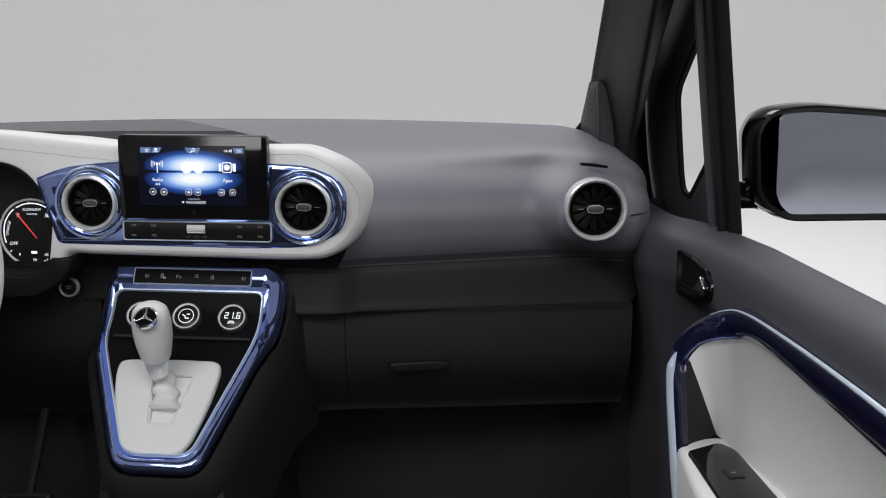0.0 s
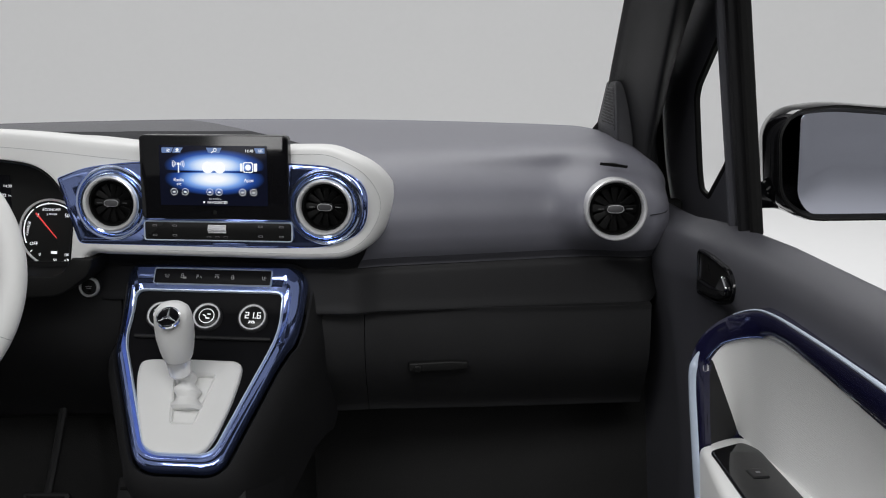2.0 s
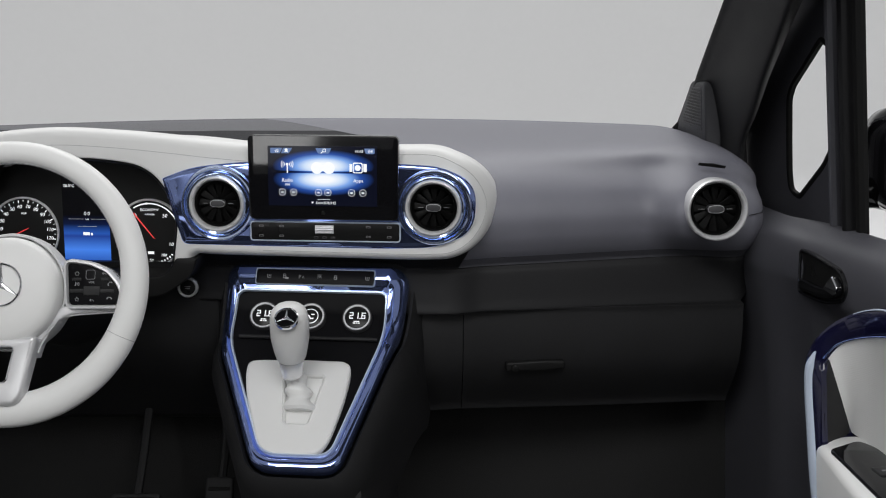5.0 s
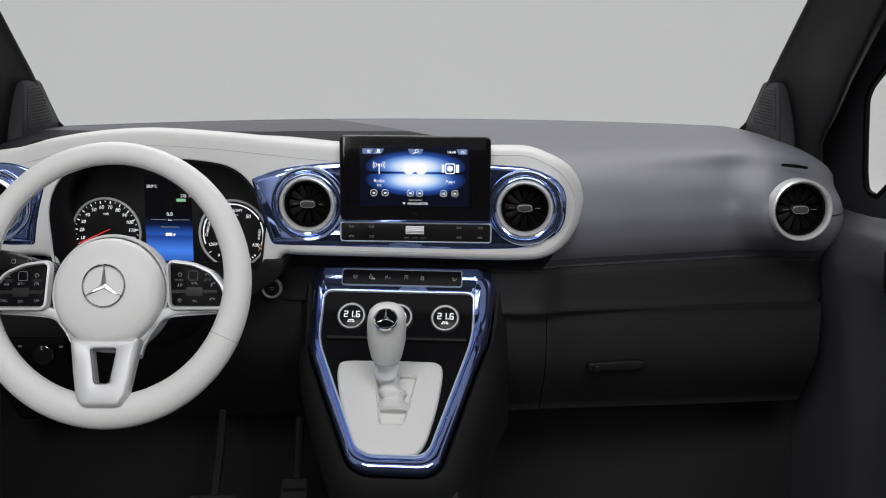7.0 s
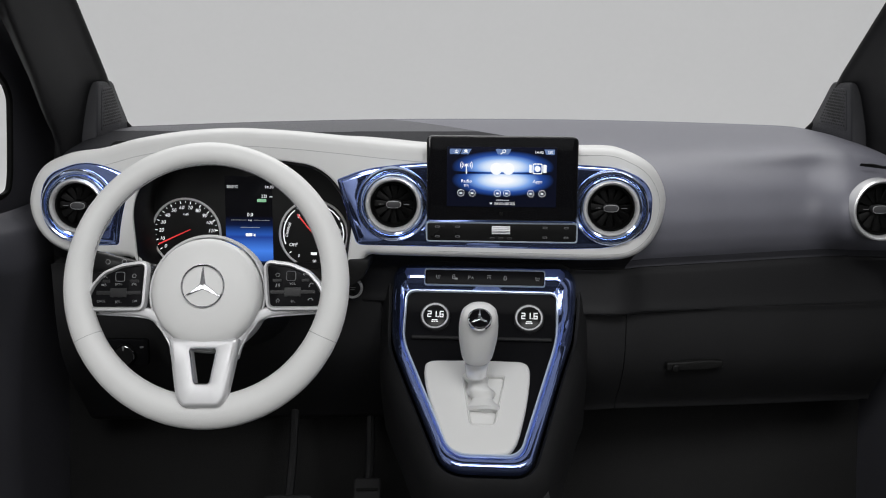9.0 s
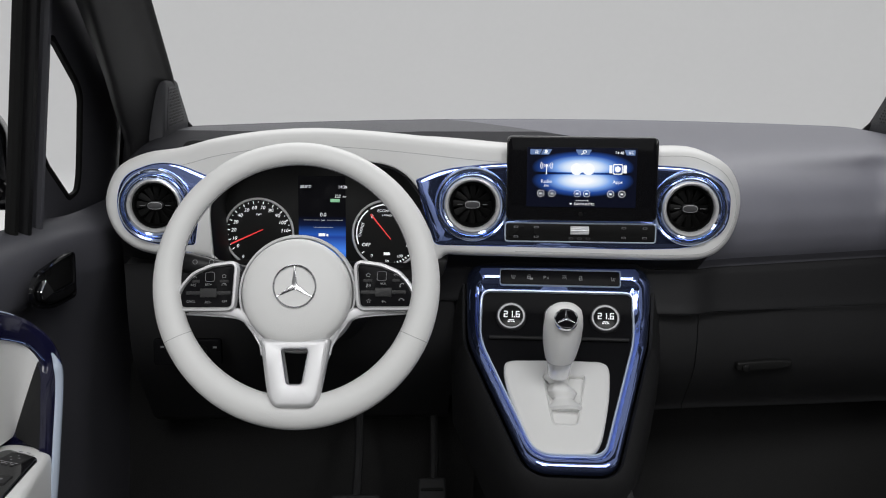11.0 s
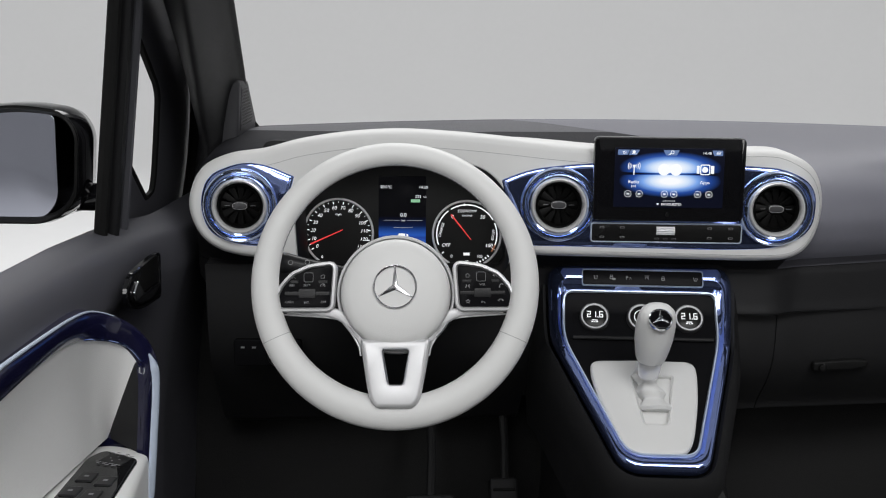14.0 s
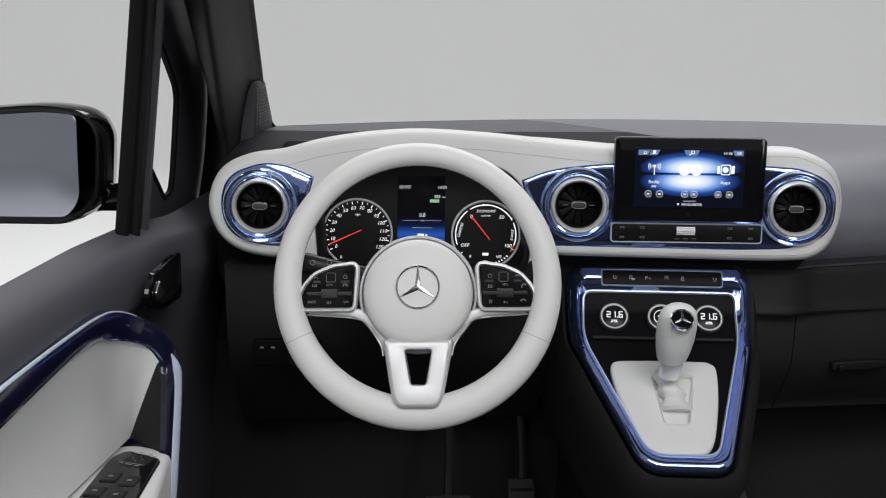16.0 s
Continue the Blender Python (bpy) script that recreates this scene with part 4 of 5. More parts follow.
def con_wing(u, v, w):
    """The frame's upper sides fold back from its front."""
    k = min(1.0, max(0.0, (v + 0.075) / 0.05))
    return con(u, v, w - 0.85 * k * max(0.0, abs(u) - 0.1215))


CO = rounded([(-0.1470, 0.0905), (0.1485, 0.0905), (0.1450, 0.0), (0.0775, -0.2665), (-0.0445, -0.2665), (-0.1430, -0.034)], [0.020, 0.026, 0.060, 0.026, 0.032, 0.050], 7)
CI = rounded([(-0.1200, 0.0455), (0.1155, 0.0455), (0.1155, -0.030), (0.0615, -0.2405), (-0.0355, -0.2405), (-0.1215, -0.036)], [0.014, 0.012, 0.030, 0.020, 0.026, 0.030], 7)
co, ci = dense(CO), dense(CI)
cons = thing("centre_console", (0, 1.6, 0.3), "dark centre console framed in blue chrome", "console")
part("chrome_frame", ring(co, ci, [(0, -0.016), (0, -0.008), (0.03, -0.0035), (0.09, -0.0008), (0.18, 0.001), (0.50, 0.002), (0.58, 0.0012), (0.66, -0.003), (0.76, -0.0060), (0.90, -0.0070), (1, -0.010), (1, -0.022)], con_wing), BLUE, cons, "mirror-bright blue chrome frame")
ih = ccw(ci)
part("inner_edge", ring(inset(ih, -0.0035), inset(ih, 0.001), [(0, -0.006), (0.3, -0.001), (0.7, -0.001), (1, -0.006)], con), ICE, cons, "thin bright inner edge")
oo = ccw(co)
part("body", ring(inset(oo, -0.003), inset(oo, -0.026), [(0, -0.034), (0, -0.018), (0.2, -0.012), (0.6, -0.022), (1.0, -0.055), (1.15, -0.12), (1.2, -0.22)], con_wing), LOWER, cons, "black console body")
part("tunnel", loft([[(x * s, y, z) for x, y, z in ((-0.085, 1.47 + d, z0), (0.085, 1.45 + d, z0), (0.12, 1.60 + d, z0), (0.12, 2.0, z0), (-0.12, 2.0, z0), (-0.12, 1.62 + d, z0))] for z0, s, d in ((0.03, 1.0, 0.02), (0.2, 0.95, 0.015), (0.36, 0.95, 0.01), (0.43, 0.8, 0.10))]), LOWER, cons, "black lower console")
# the recessed black panels


def con_sheet(pts, w, n=14):
    """A panel that follows the bend of the console."""
    bm = bmesh.new()
    vs = [p[1] for p in pts]
    rows = []
    for i in range(n + 1):
        v = min(vs) + 1e-6 + (max(vs) - min(vs) - 2e-6) * i / n
        xs = []
        for j in range(len(pts)):
            a, b = pts[j], pts[(j + 1) % len(pts)]
            if (a[1] - v) * (b[1] - v) <= 0 and abs(a[1] - b[1]) > 1e-9:
                xs.append(a[0] + (b[0] - a[0]) * (v - a[1]) / (b[1] - a[1]))
        x0, x1 = min(xs), max(xs)
        rows.append([bm.verts.new(con(x0 + (x1 - x0) * k / 8, v, w)) for k in range(9)])
    for a, b in zip(rows, rows[1:]):
        strip(bm, a, b, False)
    bmesh.ops.recalc_face_normals(bm, faces=bm.faces[:])
    bmesh.ops.solidify(bm, geom=bm.faces[:], thickness=0.002)
    return bm


part("black_panel", con_sheet(ih, -0.011, 40), PIANO, cons, "glossy black inner panel")
part("tray_lip", tube([con(u, -0.033, -0.004) for u in np.linspace(-0.108, 0.108, 12)], 0.003, 8), LOWER, cons)

# key strip in the chrome frame
m = con_face(0.0020, 0.0680, 0.003)
ks = part("key_strip", plate(box_loop(-0.0940, -0.0120, 0.0940, 0.0120, 0.004), (), 0.008, 0.0015), PIANO, cons, "black key strip", m=m)
kb = ccw(box_loop(-0.0957, -0.0137, 0.0957, 0.0137, 0.005))
part("key_strip_edge", ring(kb, inset(kb, 0.0018), [(0, -0.004), (0, 0.0005), (0.5, 0.0018), (1, 0.0005)]), ICE, ks, m=m)


def seat_icon(x, y):
    return merge(stroke([(x - 0.0030, y + 0.0030), (x - 0.0022, y - 0.0022), (x + 0.0022, y - 0.0022)], 0.0007), stroke([(x + 0.0004, y + 0.0026), (x + 0.0004, y - 0.0006)]), stroke([(x + 0.0026, y + 0.0026), (x + 0.0026, y - 0.0006)]))


def park_icon(x, y):
    return merge(stroke([(x - 0.0040, y - 0.0030), (x - 0.0040, y + 0.0026), (x - 0.0012, y + 0.0022), (x - 0.0012, y + 0.0002), (x - 0.0038, y)], 0.0006), stroke([(x + 0.0010, y - 0.0026), (x + 0.0024, y + 0.0010), (x + 0.0040, y - 0.0026)]))


def lock_icon(x, y):
    return merge(ring(box_loop(x - 0.0026, y - 0.0036, x + 0.0026, y + 0.0006, 0.0008, 2), box_loop(x - 0.0016, y - 0.0026, x + 0.0016, y - 0.0004, 0.0005, 2), [(0, 0.0002), (1, 0.0006)]), stroke([(x - 0.0016, y + 0.0006), (x - 0.0016, y + 0.0030), (x + 0.0016, y + 0.0030), (x + 0.0016, y + 0.0006)]))


for bm in (seat_icon(-0.0735, 0.0), merge(lock_icon(-0.0490, 0.001), bar(-0.0475, -0.004, -0.0425, -0.001, 0.0003)), park_icon(-0.0215, 0.0), merge(stroke([(0.0035, 0.0034), (0.0105, 0.0034)]), dial_icon(0.0070, -0.001)), lock_icon(0.0325, 0.0), seat_icon(0.0835, -0.001)):
    part("key_mark", bm, GREY, ks, m=m @ pose(0, 0, 0.0003))


def digits(text, h, x0, y0, w):
    """Segment figures, as a lit readout shows them."""
    on = {"2": "abged", "1": "bc", "6": "acdefg"}
    bms, x, b, t = [], x0, h * 0.52, h * 0.085
    for ch in text:
        if ch == ".":
            bms.append(bar(x - t * 1.2, y0 - h / 2 - t, x + t * 1.2, y0 - h / 2 + t * 1.4, w))
            x += t * 3.6
            continue
        seg = {"a": (0, h / 2, b, h / 2), "g": (0, 0, b, 0), "d": (0, -h / 2, b, -h / 2), "f": (0, 0, 0, h / 2), "b": (b, 0, b, h / 2), "e": (0, -h / 2, 0, 0), "c": (b, -h / 2, b, 0)}
        for k in on[ch]:
            xa, ya, xb, yb = seg[k]
            bms.append(bar(x + xa - t, y0 + ya - t, x + xb + t, y0 + yb + t, w))
        x += b + t * 4.2
    return merge(*bms)


def climate_dial(u, text):
    d = thing("climate_dial", con(u, 0.004, 0), "black rotary climate dial with a lit readout" if text else "black rotary airflow dial", "dial", "climate dials of the console")
    m = con_face(u, 0.004, -0.008)
    part("ring", lathe([(0.0235, 0.0), (0.0235, 0.008), (0.0225, 0.0098), (0.0205, 0.0092), (0.020, 0.0075)], 48), KEYGREY, d, m=m)
    part("cap", lathe([(0.0202, 0.0), (0.0200, 0.0085), (0.019, 0.0092), (0.0, 0.0092)], 40), PADBLACK, d, m=m)
    part("inner_ring", lathe([(0.0216, 0.0086), (0.0211, 0.0106), (0.0193, 0.0106), (0.0184, 0.0090)], 48), POLISHED, d, "bright ring", m=m)
    if text:
        part("readout", digits(text, 0.0092, -0.0112, 0.0030, 0.0096), LIT, d, m=m)
        part("seat_mark", merge(bar(-0.0045, -0.0078, 0.0045, -0.0062, 0.0097), bar(-0.0055, -0.0105, -0.0020, -0.0088, 0.0097), bar(0.0020, -0.0105, 0.0055, -0.0088, 0.0097), bar(-0.0010, -0.0105, 0.0010, -0.0088, 0.0097)), LIT, d, m=m)
    else:
        part("readout", merge(ring(circle(0, 0, 0.0125, 36), circle(0, 0, 0.0112, 36), [(0, 0.0096), (1, 0.0098)]), tube([(-0.006, 0.002, 0.0097), (-0.002, 0.0, 0.0097), (0.0, -0.004, 0.0097), (0.005, -0.004, 0.0097)], 0.0012, 6), tube([(0.001, 0.003, 0.0097), (0.006, 0.003, 0.0097)], 0.0010, 6)), LIT, d, m=m)
    return d


climate_dial(-0.074, "21.6")
climate_dial(0.0, "")
climate_dial(0.073, "21.6")
m = con_face(0.0, 0.004, -0.0085)
cp = part("climate_panel", plate(box_loop(-0.108, -0.030, 0.108, 0.034, 0.004), (), 0.004, 0.001), PIANO, cons, "black climate panel", m=m)
for x, y in ((-0.036, 0.021), (-0.036, -0.018), (0.036, 0.021), (0.036, -0.016)):
    part("key_mark", bar(x - 0.0045, y - 0.0015, x + 0.0045, y + 0.0015, 0.0004), GREY, cp, m=m)

# ---- gear selector ----
gear = thing("gear_selector", con(0, -0.16, 0), "white gear selector lever on a white console plate", "gear selector")
PL = curve_loop([(-0.084, -0.097), (-0.077, -0.080), (-0.04, -0.077), (0.0, -0.076), (0.04, -0.0765), (0.064, -0.078), (0.075, -0.092), (0.073, -0.140), (0.066, -0.185), (0.058, -0.219), (0.046, -0.237), (0.025, -0.242), (0.006, -0.243), (-0.015, -0.242), (-0.030, -0.238), (-0.044, -0.225), (-0.062, -0.18), (-0.077, -0.135)], 108)
GH = rounded([(-0.023, -0.106), (0.037, -0.106), (0.024, -0.191), (-0.009, -0.191)], 0.005, 4)
part("plate", plate(PL, [GH], 0.012, 0.005, fn=con), WHITE, gear, "white satin plate", m=pose(0, 0, 0))
gh = ccw(GH)
part("gate_rim", ring(inset(gh, -0.0035), inset(gh, 0.0005), [(0, 0.0), (0.4, 0.0016), (1, -0.001), (1, -0.009)], con), WHITE, gear)
part("gate_floor", con_sheet(inset(gh, -0.002), -0.0092, 30), WHITE, gear)
# folded boot
rows = []
for i in range(15):
    k = i / 14
    base = con(0.008 - 0.014 * k, -0.165 + 0.06 * k, -0.008 + 0.022 * k)
    fold = 1 + 0.20 * math.sin(k * 17)
    rows.append([base + CU * (0.0205 - 0.006 * k) * fold * math.cos(a) * (1 + 0.12 * math.sin(3 * a + k * 5)) + Vector((0, -0.75, 0.5)) * (0.022 - 0.008 * k) * fold * math.sin(a) * (1 + 0.1 * math.sin(2 * a + 4 * k)) for a in np.linspace(0, 2 * math.pi, 26, endpoint=False)])
part("boot", loft(rows), LEATHER, gear, "folded white leather boot")
KA, KB = Vector((-0.026, 1.560, 0.548)), Vector((-0.0245, 1.527, 0.654))
ax = (KB - KA).normalized()
sd = CU
nd = ax.cross(sd)


def lever_ring(s, rx, ry, dy=0.0):
    c = KA + (KB - KA) * s + nd * dy
    rx, ry = rx * 0.92, ry * 0.92
    return [c + sd * rx * math.cos(a) + nd * ry * math.sin(a) for a in np.linspace(0, 2 * math.pi, 32, endpoint=False)]


part("collar", loft([lever_ring(s, r, r) for s, r in ((-0.06, 0.0168), (0.0, 0.0176), (0.08, 0.0186), (0.20, 0.0202), (0.23, 0.0190))]), SILVER, gear, "satin metal collar")
part("grip", loft([lever_ring(s, r, r * q) for s, r, q in ((0.20, 0.0222, 0.95), (0.24, 0.0242, 0.95), (0.36, 0.0272, 0.95), (0.52, 0.0302, 0.94), (0.70, 0.0308, 0.93), (0.84, 0.0296, 0.92), (0.93, 0.0266, 0.9), (0.985, 0.0205, 0.86), (1.015, 0.011, 0.8), (1.022, 0.001, 0.8))]), LEATHER, gear, "white leather grip")
gm = face((-0.0255, 1.5075, 0.6415), -4, 46)
part("badge", lathe([(0.0150, -0.006), (0.0150, 0.0), (0.0142, 0.0012), (0.0, 0.0014)], 36), GLOSS, gear, "round black badge with a chrome ring", m=gm)
part("badge_ring", lathe([(0.0168, -0.004), (0.0168, 0.0008), (0.0156, 0.0018), (0.0144, 0.0006)], 40), CHROME, gear, m=gm)
for a in (90, 210, 330):
    part("badge_arm", plate([np.array(p) for p in ((0.0, -0.0022), (0.0135, -0.0004), (0.0135, 0.0004), (0.0, 0.0022))], (), 0.001, 0.0005), CHROME, gear, m=gm @ pose(0, 0, 0.0022, 0, 0, a))


# ---- sides: pillars, doors, mirrors ----
def side_x(y, z):
    return 0.833 - 0.10 * (y - 1.642) - 0.14 * (z - 0.746)


def side_fn(y, z, w):
    """Points on the side of the car by length and height; w inwards."""
    return Vector((side_x(y, z) - w, y, z))


DB = Vector((0.12, -0.993, 0)).normalized()


def door_point(a, z, w):
    """The door's inner face: a rearwards, z up, w inwards."""
    n = DB.cross(Vector((0, 0, 1)))
    return Vector((0.785, 1.5, 0)) + DB * a + Vector((0, 0, z)) + n * w


def build_side(flip, who):
    s = -1 if flip else 1
    out = 0.020 if flip else 0.0

    def inner(a, z, w):
        """The driver's door lining stands a little further out."""
        return door_point(a, z + 0.25 * out, w - out)

    # windscreen pillar: from the dash corner up and rearwards
    pil = thing("windscreen_pillar", (s * 0.7, 2.1, 0.84), "dark plastic windscreen pillar cover", "pillar", "windscreen pillars")
    rows = []
    for k in np.linspace(-0.9, 1.7, 28):
        y0, z0 = 2.125 - 0.30 * max(k, 0), 0.85 + 0.235 * k
        if k > 0.45:
            y0 -= 0.04 * (k - 0.45)
        x0 = 0.664 - 0.014 * max(0, k)
        flare = 0.03 * math.exp(-((k + 0.12) / 0.12) ** 2)
        so = side_x(y0, z0)
        back = 0.06 * min(1.0, max(0.0, (1.0 - k) / 0.8))
        sec = [(x0 - flare, y0 + 0.02), (x0 + 0.007, y0 - 0.012), (x0 + 0.020, y0 - 0.07), (x0 + 0.034, y0 - 0.15 - back), (x0 + 0.045, y0 - 0.185 - back), (so - 0.045, y0 - 0.14 - back), (so - 0.022, y0 - 0.05), (so - 0.02, y0 + 0.02), (x0 + 0.04, y0 + 0.06)]
        rows.append([(x, y, z0) for x, y in curve_loop(sec, 54)])
    part("cover", loft(rows), PILLAR, pil, flip=flip)
    # tweeter triangle at the pillar's foot
    sp = thing("tweeter_cover", (s * 0.68, 2.05, 0.88), "dark grey triangular loudspeaker cover with a perforated grille", "speaker cover", "tweeter covers")
    def tw(y, z, w):
        return Vector((0.660 + 0.08 * (2.05 - y) - 0.04 * (z - 0.85) - w, y, z))

    tri = rounded([(2.150, 0.838), (2.052, 0.938), (1.975, 0.941), (1.960, 0.805)], [0.004, 0.012, 0.012, 0.004], 5)
    part("cover", plate(tri, (), 0.05, 0.005, fn=tw), TWEETER, sp, flip=flip)
    gl = rounded([(2.096, 0.872), (2.044, 0.925), (1.992, 0.930), (1.984, 0.852), (2.100, 0.858)], 0.010, 4)
    gp = part("grille", plate(gl, (), 0.003, 0.001, fn=lambda y, z, w: tw(y, z, w + 0.001)), TWEETER, sp, "finely perforated grille", flip=flip)
    holes = []
    for i in range(12):
        z = 0.862 + i * 0.0056
        y1 = 2.090 - 0.050 * max(0.0, z - 0.872) / 0.053
        for k in range(14):
            y = 1.996 + k * 0.0098 + (i % 2) * 0.0049
            big = 1.45 if math.hypot((y - 2.035) / 0.03, (z - 0.893) / 0.028) < 1 else 1.0
            if y < y1:
                holes.append(plate([np.array((y + 0.0032 * big * math.cos(a), z + 0.0018 * big * math.sin(a))) for a in np.linspace(0, 2 * math.pi, 7)[:-1]], (), 0.0006, 0.0002, seg=1, fn=lambda y, z, w: tw(y, z, w + 0.0014)))
    tagged(part("perforation", merge(*holes), BLACK, gp, flip=flip), kind="stuff")
    # door with its window frame
    d = thing("front_door", (s * 0.82, 1.5, 0.3), "dark %s front door with white ribbed insert, navy trim band and open-top window" % who, "door", "front doors")
    frame_out = [(1.665, 0.70), (2.22, 0.66), (2.30, 0.76), (2.20, 0.93), (1.98, 1.13), (1.69, 1.45), (1.665, 1.45), (1.665, 1.10)]
    q = [(1.872, 0.755), (1.905, 0.760), (1.907, 0.79), (1.899, 0.845), (1.886, 0.918), (1.868, 0.940), (1.750, 1.018), (1.720, 1.005), (1.724, 0.94), (1.738, 0.855), (1.772, 0.822)]
    fo = rounded(frame_out, 0.02, 4)
    part("window_frame", plate(fo, [rounded(q, 0.010, 4)], 0.006, 0.004, fn=side_fn), DOORSKIN, d, "dark plastic window frame", flip=flip)
    qq = ccw(rounded(q, 0.010, 4))
    part("quarter_seal", ring(inset(qq, 0.001), inset(qq, -0.008), [(0, -0.006), (0, 0.001), (0.5, 0.003), (1, 0.000)], side_fn), RUBBER, d, flip=flip)
    part("divider_post", tube([side_fn(1.664 - 0.08 * (z - 0.74), z, 0.008) for z in np.linspace(0.736, 1.45, 12)], 0.022, 12, ry=0.014), PILLAR, d, "black window divider post", flip=flip)
    part("divider_seal", tube([side_fn(1.632 - 0.08 * (z - 0.74), z, 0.008) for z in np.linspace(0.736, 1.45, 12)], 0.010, 8), RUBBER, d, flip=flip)
    part("divider_trim", tube([side_fn(1.706 - 0.08 * (z - 0.74), z, 0.012) for z in np.linspace(0.736, 1.45, 12)], 0.016, 10, ry=0.010), DOORSKIN, d, flip=flip)
    part("front_seal", tube([side_fn(y, z, 0.016) for y, z in curve_line([(2.09, 0.70), (2.10, 0.80), (2.07, 0.92), (1.99, 1.01), (1.80, 1.19), (1.60, 1.40)], 6)], 0.014, 10), RUBBER, d, "rubber door seal", flip=flip)
    # inner skin: a rolled shoulder from the window sill down to the panel
    rows = []
    for a in np.linspace(-0.56, 0.75, 52):
        lift = 0.012 * min(1.2, max(0, -a / 0.3))
        pts = [(0.66 - lift, -0.072), (0.728 - lift, -0.068), (0.743 - lift, -0.057), (0.740 - lift, -0.034), (0.728 - lift, -0.012), (0.70, 0.000), (0.655, 0.002), (0.635, -0.004), (0.60, -0.028), (0.50, -0.033), (0.36, -0.034), (0.18, -0.034), (0.06, -0.04)]
        if a < -0.17:
            pts = pts[:7] + [(0.63, -0.004), (0.58, -0.018), (0.50, -0.034), (0.36, -0.05), (0.18, -0.06), (0.06, -0.07)]
        near = min(1.0, max(0.0, (-a - 0.16) / 0.14))
        rows.append([inner(a, z, w + 0.030 * near * near) for z, w in curve_line(pts, 5)])
    part("skin", loft(rows, closed=False), DOORSKIN, d, "dark soft door skin", flip=flip)
    # trim band round the insert
    o = [(0.085, 0.22, 0.070), (0.055, 0.34, 0.074), (0.029, 0.418, 0.075), (0.010, 0.486, 0.076), (-0.008, 0.546, 0.077), (-0.009, 0.582, 0.076), (0.004, 0.618, 0.068), (0.022, 0.648, 0.046), (0.059, 0.672, 0.022), (0.110, 0.680, 0.011), (0.2316, 0.6785, 0.005), (0.374, 0.675, 0.004), (0.50, 0.670, 0.004), (0.75, 0.662, 0.004)]
    i_ = [(0.125, 0.22, 0.062), (0.090, 0.34, 0.066), (0.058, 0.418, 0.068), (0.040, 0.486, 0.069), (0.028, 0.546, 0.069), (0.020, 0.572, 0.067), (0.0168, 0.590, 0.060), (0.028, 0.6146, 0.045), (0.065, 0.634, 0.022), (0.12, 0.6455, 0.012), (0.2254, 0.6446, 0.009), (0.371, 0.632, 0.007), (0.50, 0.622, 0.007), (0.75, 0.600, 0.007)]
    oc, ic = curve_line(o, 8), curve_line(i_, 8)
    rows = [[inner(p[0] - 0.012, p[1], -0.03) for p in oc]]
    for k, w in ((0, -0.004), (0.02, 0.002), (0.2, 0.006), (0.8, 0.004), (1, 0.0), (1, -0.008)):
        rows.append([inner(*(p * (1 - k) + r * k + np.array((0, 0, w)))) for p, r in zip(oc, ic)])
    part("trim_band", loft(rows, closed=False), NAVY, d, "glossy navy trim band", flip=flip)
    top = oc[60:]
    part("upper_chrome_line", tube([inner(p[0], p[1] - 0.002, p[2] + 0.004) for p in top], [0.0007 + 0.0026 * min(1, k / 30) for k in range(len(top))], 8), ICE, d, "blue chrome line", flip=flip)
    fr = [p * 0.55 + r * 0.45 for p, r in zip(oc[:47], ic[:47])]
    part("pull_bar", tube([inner(p[0], p[1], p[2] + 0.004) for p in fr], [0.0066 * min(1.0, (len(fr) - k) / 7) + 0.0005 for k in range(len(fr))], 12), ICE, d, "upright blue chrome pull bar", flip=flip)
    part("pull_bar_line", tube([inner(p[0] - 0.004, p[1], p[2] + 0.0085) for p in fr[:-3]], 0.0012, 6), BLUE, d, flip=flip)
    part("insert_edge", tube([inner(p[0], p[1], p[2] + 0.004) for p in ic[48:70]], 0.0013, 6), BLUE, d, "thin blue chrome edge", flip=flip)
    # white insert, and the dark grab pocket between it and the pull bar
    edge = ic[48:]
    low = [np.array((0.002 + (p[0] - 0.0168) * 1.02, 0.474, max(0.0, 0.010 - 0.05 * (p[0] - 0.0168)))) for p in edge]
    rows = [[inner(*(p * (1 - k) + r * k + np.array((0, 0, -0.010 * min(1.0, j / 14) * math.sin(math.pi * k) - 0.003)))) for j, (p, r) in enumerate(zip(edge, low))] for k in np.linspace(0, 1, 14)]
    part("insert", loft(rows, closed=False), KNIT, d, "white ribbed fabric insert", flip=flip)
    rows = []
    for k in np.linspace(0, 1, 14):
        z = 0.588 - 0.120 * k
        p = min(ic[16:49], key=lambda c: abs(c[1] - z))
        r = edge[0] * (1 - k) + low[0] * k + np.array((0, 0, -0.005))
        rows.append([inner(*(np.array((p[0], z, p[2] - 0.004)) * (1 - t) + r * t)) for t in np.linspace(0, 1, 10)])
    part("grab_pocket", loft(rows, closed=False), LOWER, d, "dark pocket behind the pull bar", flip=flip)
    # armrest ledge
    ledge = rounded([(0.716, 1.466), (0.706, 1.30), (0.735, 0.90), (0.90, 0.90), (0.87, 1.44), (0.775, 1.492)], [0.012, 0.05, 0.02, 0.02, 0.02, 0.02], 5)
    bm = plate(ledge, (), 0.20, 0.012)
    part("armrest", bm, WHITE, d, "white armrest ledge", m=pose(out, 0, 0.474), flip=flip)
    # pull handle in a black bowl
    bowl = rounded([(-0.198, 0.699), (-0.150, 0.700), (-0.066, 0.694), (-0.044, 0.674), (-0.053, 0.652), (-0.092, 0.638), (-0.130, 0.633), (-0.194, 0.630)], [0.008, 0.03, 0.016, 0.014, 0.016, 0.03, 0.03, 0.010], 4)
    bw = ccw(bowl)
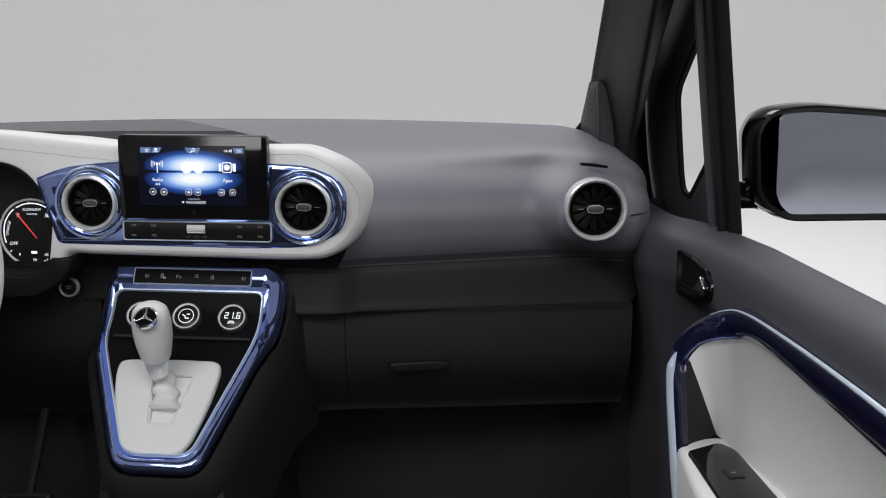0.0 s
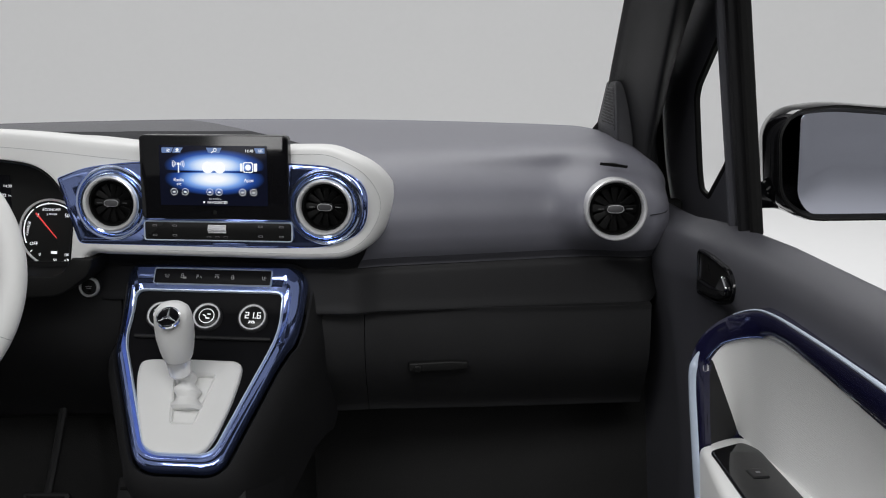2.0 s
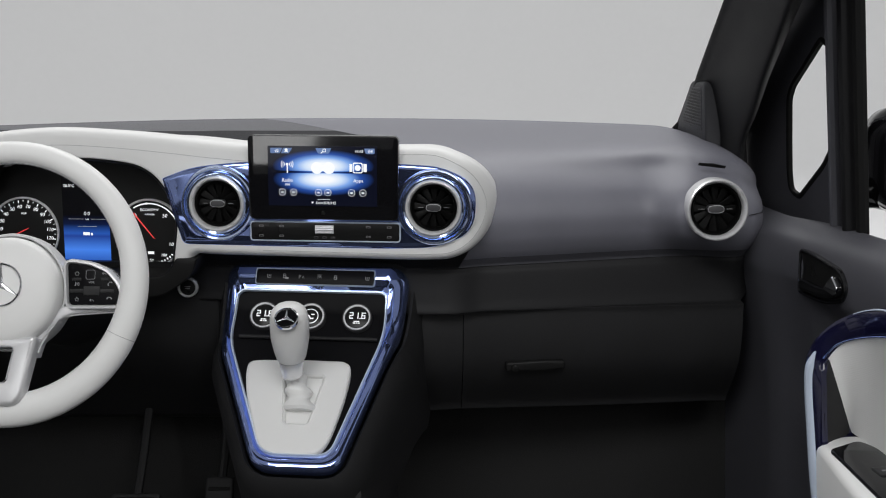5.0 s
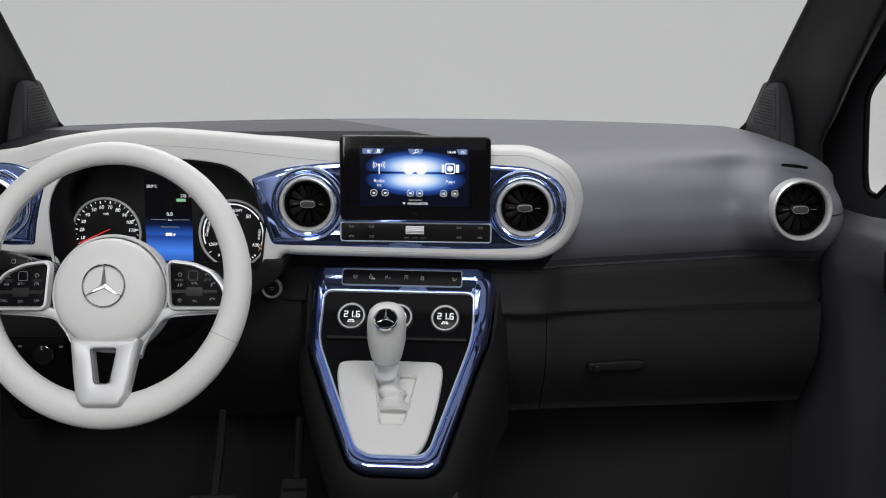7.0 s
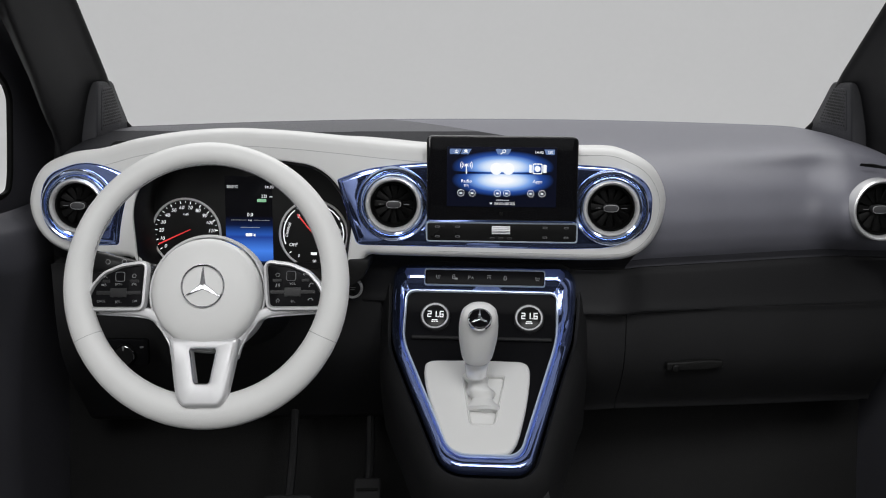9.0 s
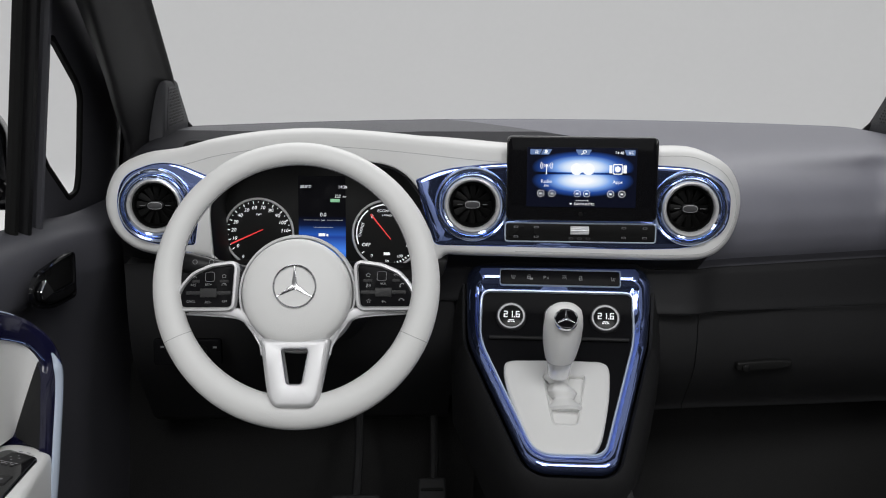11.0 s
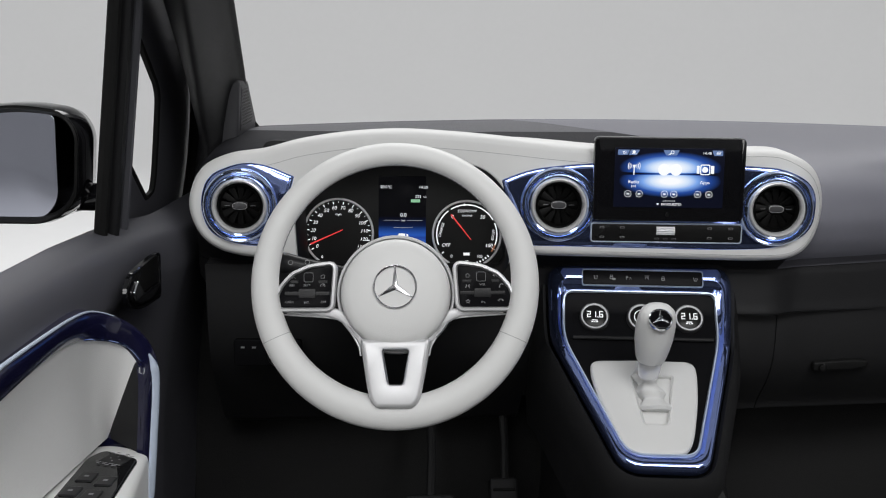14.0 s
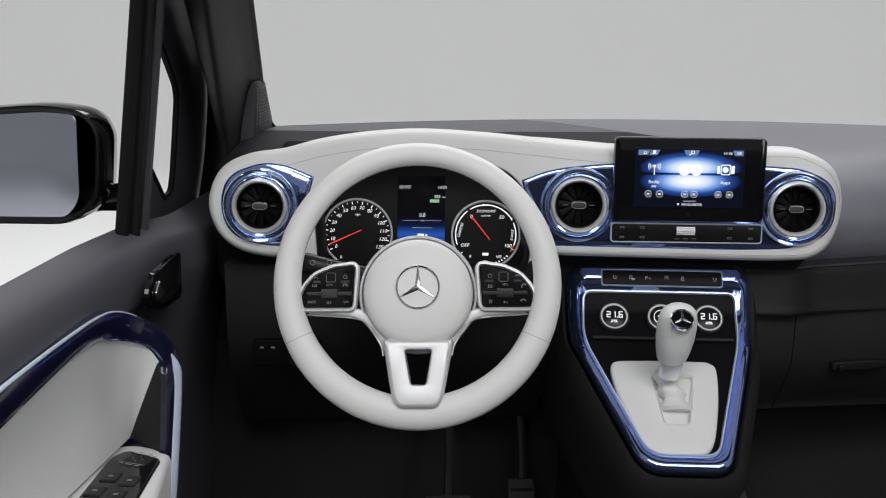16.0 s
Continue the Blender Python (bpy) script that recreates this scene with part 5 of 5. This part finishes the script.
    hb = part("handle_bowl", ring(inset(bw, -0.002), inset(bw, 0.006), [(0, 0.000), (0.1, 0.0055), (0.35, 0.007), (0.7, 0.0055), (1, 0.001)], door_point), GLOSS, d, "glossy black handle bowl", flip=flip)
    part("bowl_floor", plate(inset(bw, 0.004), (), 0.004, 0.001, fn=lambda a, z, w: door_point(a, z, w + 0.0035)), PADBLACK, hb, flip=flip)
    part("lever", plate(rounded([(-0.188, 0.656), (-0.187, 0.637), (-0.130, 0.639), (-0.092, 0.645), (-0.060, 0.657), (-0.055, 0.672), (-0.078, 0.686), (-0.098, 0.660), (-0.130, 0.656)], 0.007, 4), (), 0.007, 0.004, fn=lambda a, z, w: door_point(a, z, w + 0.0105)), GLOSS, hb, "glossy lever", flip=flip)
    part("lever_edge", plate(rounded([(-0.104, 0.659), (-0.068, 0.656), (-0.060, 0.670), (-0.079, 0.685)], 0.005, 4), (), 0.004, 0.002, fn=lambda a, z, w: door_point(a, z, w + 0.0125)), CHROME, hb, "bright lever tip", flip=flip)
    # outer panel below the window
    part("outer_panel", plate(rounded([(0.72, 0.02), (2.2, 0.02), (2.2, 0.67), (1.7, 0.68), (0.72, 0.68)], 0.02), (), 0.02, 0.004, fn=lambda y, z, w: Vector((0.885 - 0.05 * (y - 1.5) + 0.02 - w, y, z))), GLOSS, d, "outer door sheet", flip=flip)

    # switch panel
    sw = thing("switch_panel", (s * 0.78, 1.47, 0.47), "glossy black window switch panel on the white armrest", "switch panel", "door switch panels")
    pan = rounded([(0.722, 1.424), (0.728, 1.27), (0.752, 0.93), (0.828, 0.93), (0.803, 1.27), (0.790, 1.43), (0.773, 1.456)], [0.008, 0.03, 0.02, 0.02, 0.03, 0.02, 0.012], 5)
    part("panel", plate(pan, (), 0.008, 0.003), GLOSS, sw, m=pose(out, 0, 0.478), flip=flip)
    keys = ((0.774, 1.364), (0.747, 1.350), (0.783, 1.321), (0.755, 1.309)) if flip else ((0.765, 1.345),)
    for x, y in keys:
        km = pose(x + out, y, 0.4798, 0, 0, 8)
        k = part("rocker_key", plate(box_loop(-0.0115, -0.014, 0.0115, 0.014, 0.003), (), 0.004, 0.002), ROCKER, sw, m=km, flip=flip)
        part("key_mark", bar(-0.003, -0.002, 0.003, 0.002, 0.0006), GREY, k, m=km, flip=flip)
    if flip:
        km = pose(0.751 + out, 1.419, 0.4795, 0, 0, 24)
        k = part("mirror_key", plate(box_loop(-0.018, -0.014, 0.018, 0.014, 0.003), (), 0.004, 0.0015), ROCKER, sw, "square mirror adjustment key", m=km, flip=flip)
        for x, y in ((0.0, 0.007), (0.007, 0.0), (-0.007, 0.0), (0.0, -0.007)):
            part("key_mark", bar(x - 0.0012, y - 0.0012, x + 0.0012, y + 0.0012, 0.0006), GREY, k, m=km, flip=flip)
        for y in (0.0150, -0.0150):
            part("key_line", bar(-0.019, y - 0.0005, 0.019, y + 0.0005, 0.0004), GREY, k, m=km, flip=flip)
        for x0, x1, y in ((-0.015, -0.008, -0.019), (-0.004, 0.006, -0.019), (0.010, 0.015, -0.019), (-0.009, -0.003, 0.019), (0.004, 0.010, 0.019)):
            part("print", bar(x0, y - 0.0009, x1, y + 0.0009, 0.0004), GREY, k, m=km, flip=flip)

    # outside mirror
    mi = thing("door_mirror", (s * 0.95, 1.70, 0.84), "glossy black outside mirror with a tinted glass", "mirror", "outside mirrors")
    mm = face((0.975, 1.665, 0.838), 10, 0)
    house = rounded([(-0.120, -0.055), (-0.075, -0.088), (0.12, -0.092), (0.15, -0.05), (0.15, 0.06), (0.10, 0.078), (-0.04, 0.090), (-0.105, 0.082), (-0.128, 0.05)], 0.03, 5)
    hc = ccw(house)
    cen = np.array((0.01, 0.0))
    part("housing", loft([[mm @ Vector((*(cen + (np.array(p) - cen) * k), w)) for p in hc] for k, w in ((0.94, 0.0), (0.98, 0.004), (1.0, -0.006), (1.0, -0.04), (0.93, -0.075), (0.75, -0.10), (0.4, -0.115))], caps=(False, True)), GLOSS, mi, "glossy black shell", flip=flip)
    part("rim", ring(inset(hc, 0.002), inset(hc, 0.012), [(0, 0.002), (0.4, 0.006), (1, -0.004), (1, -0.02)]), BLACK, mi, m=mm, flip=flip)
    gz = rounded([(-0.086, -0.052), (-0.062, -0.080), (0.12, -0.084), (0.142, -0.05), (0.142, 0.055), (0.09, 0.068), (-0.04, 0.078), (-0.088, 0.074)], [0.03, 0.03, 0.03, 0.03, 0.03, 0.03, 0.03, 0.012], 5)
    part("glass", plate(gz, (), 0.004, 0.001), MIRROR, mi, "bluish mirror glass", m=mm @ pose(0, 0, -0.003), flip=flip)
    part("arm", loft([[(x, y + 0.022 * math.cos(t), z + h * math.sin(t)) for t in np.linspace(0, 2 * math.pi, 14, endpoint=False)] for x, y, z, h in ((0.83, 1.70, 0.785, 0.022), (0.87, 1.705, 0.782, 0.020), (0.91, 1.71, 0.775, 0.022), (0.95, 1.715, 0.77, 0.03))]), GLOSS, mi, flip=flip)


build_side(False, "passenger")
build_side(True, "driver")
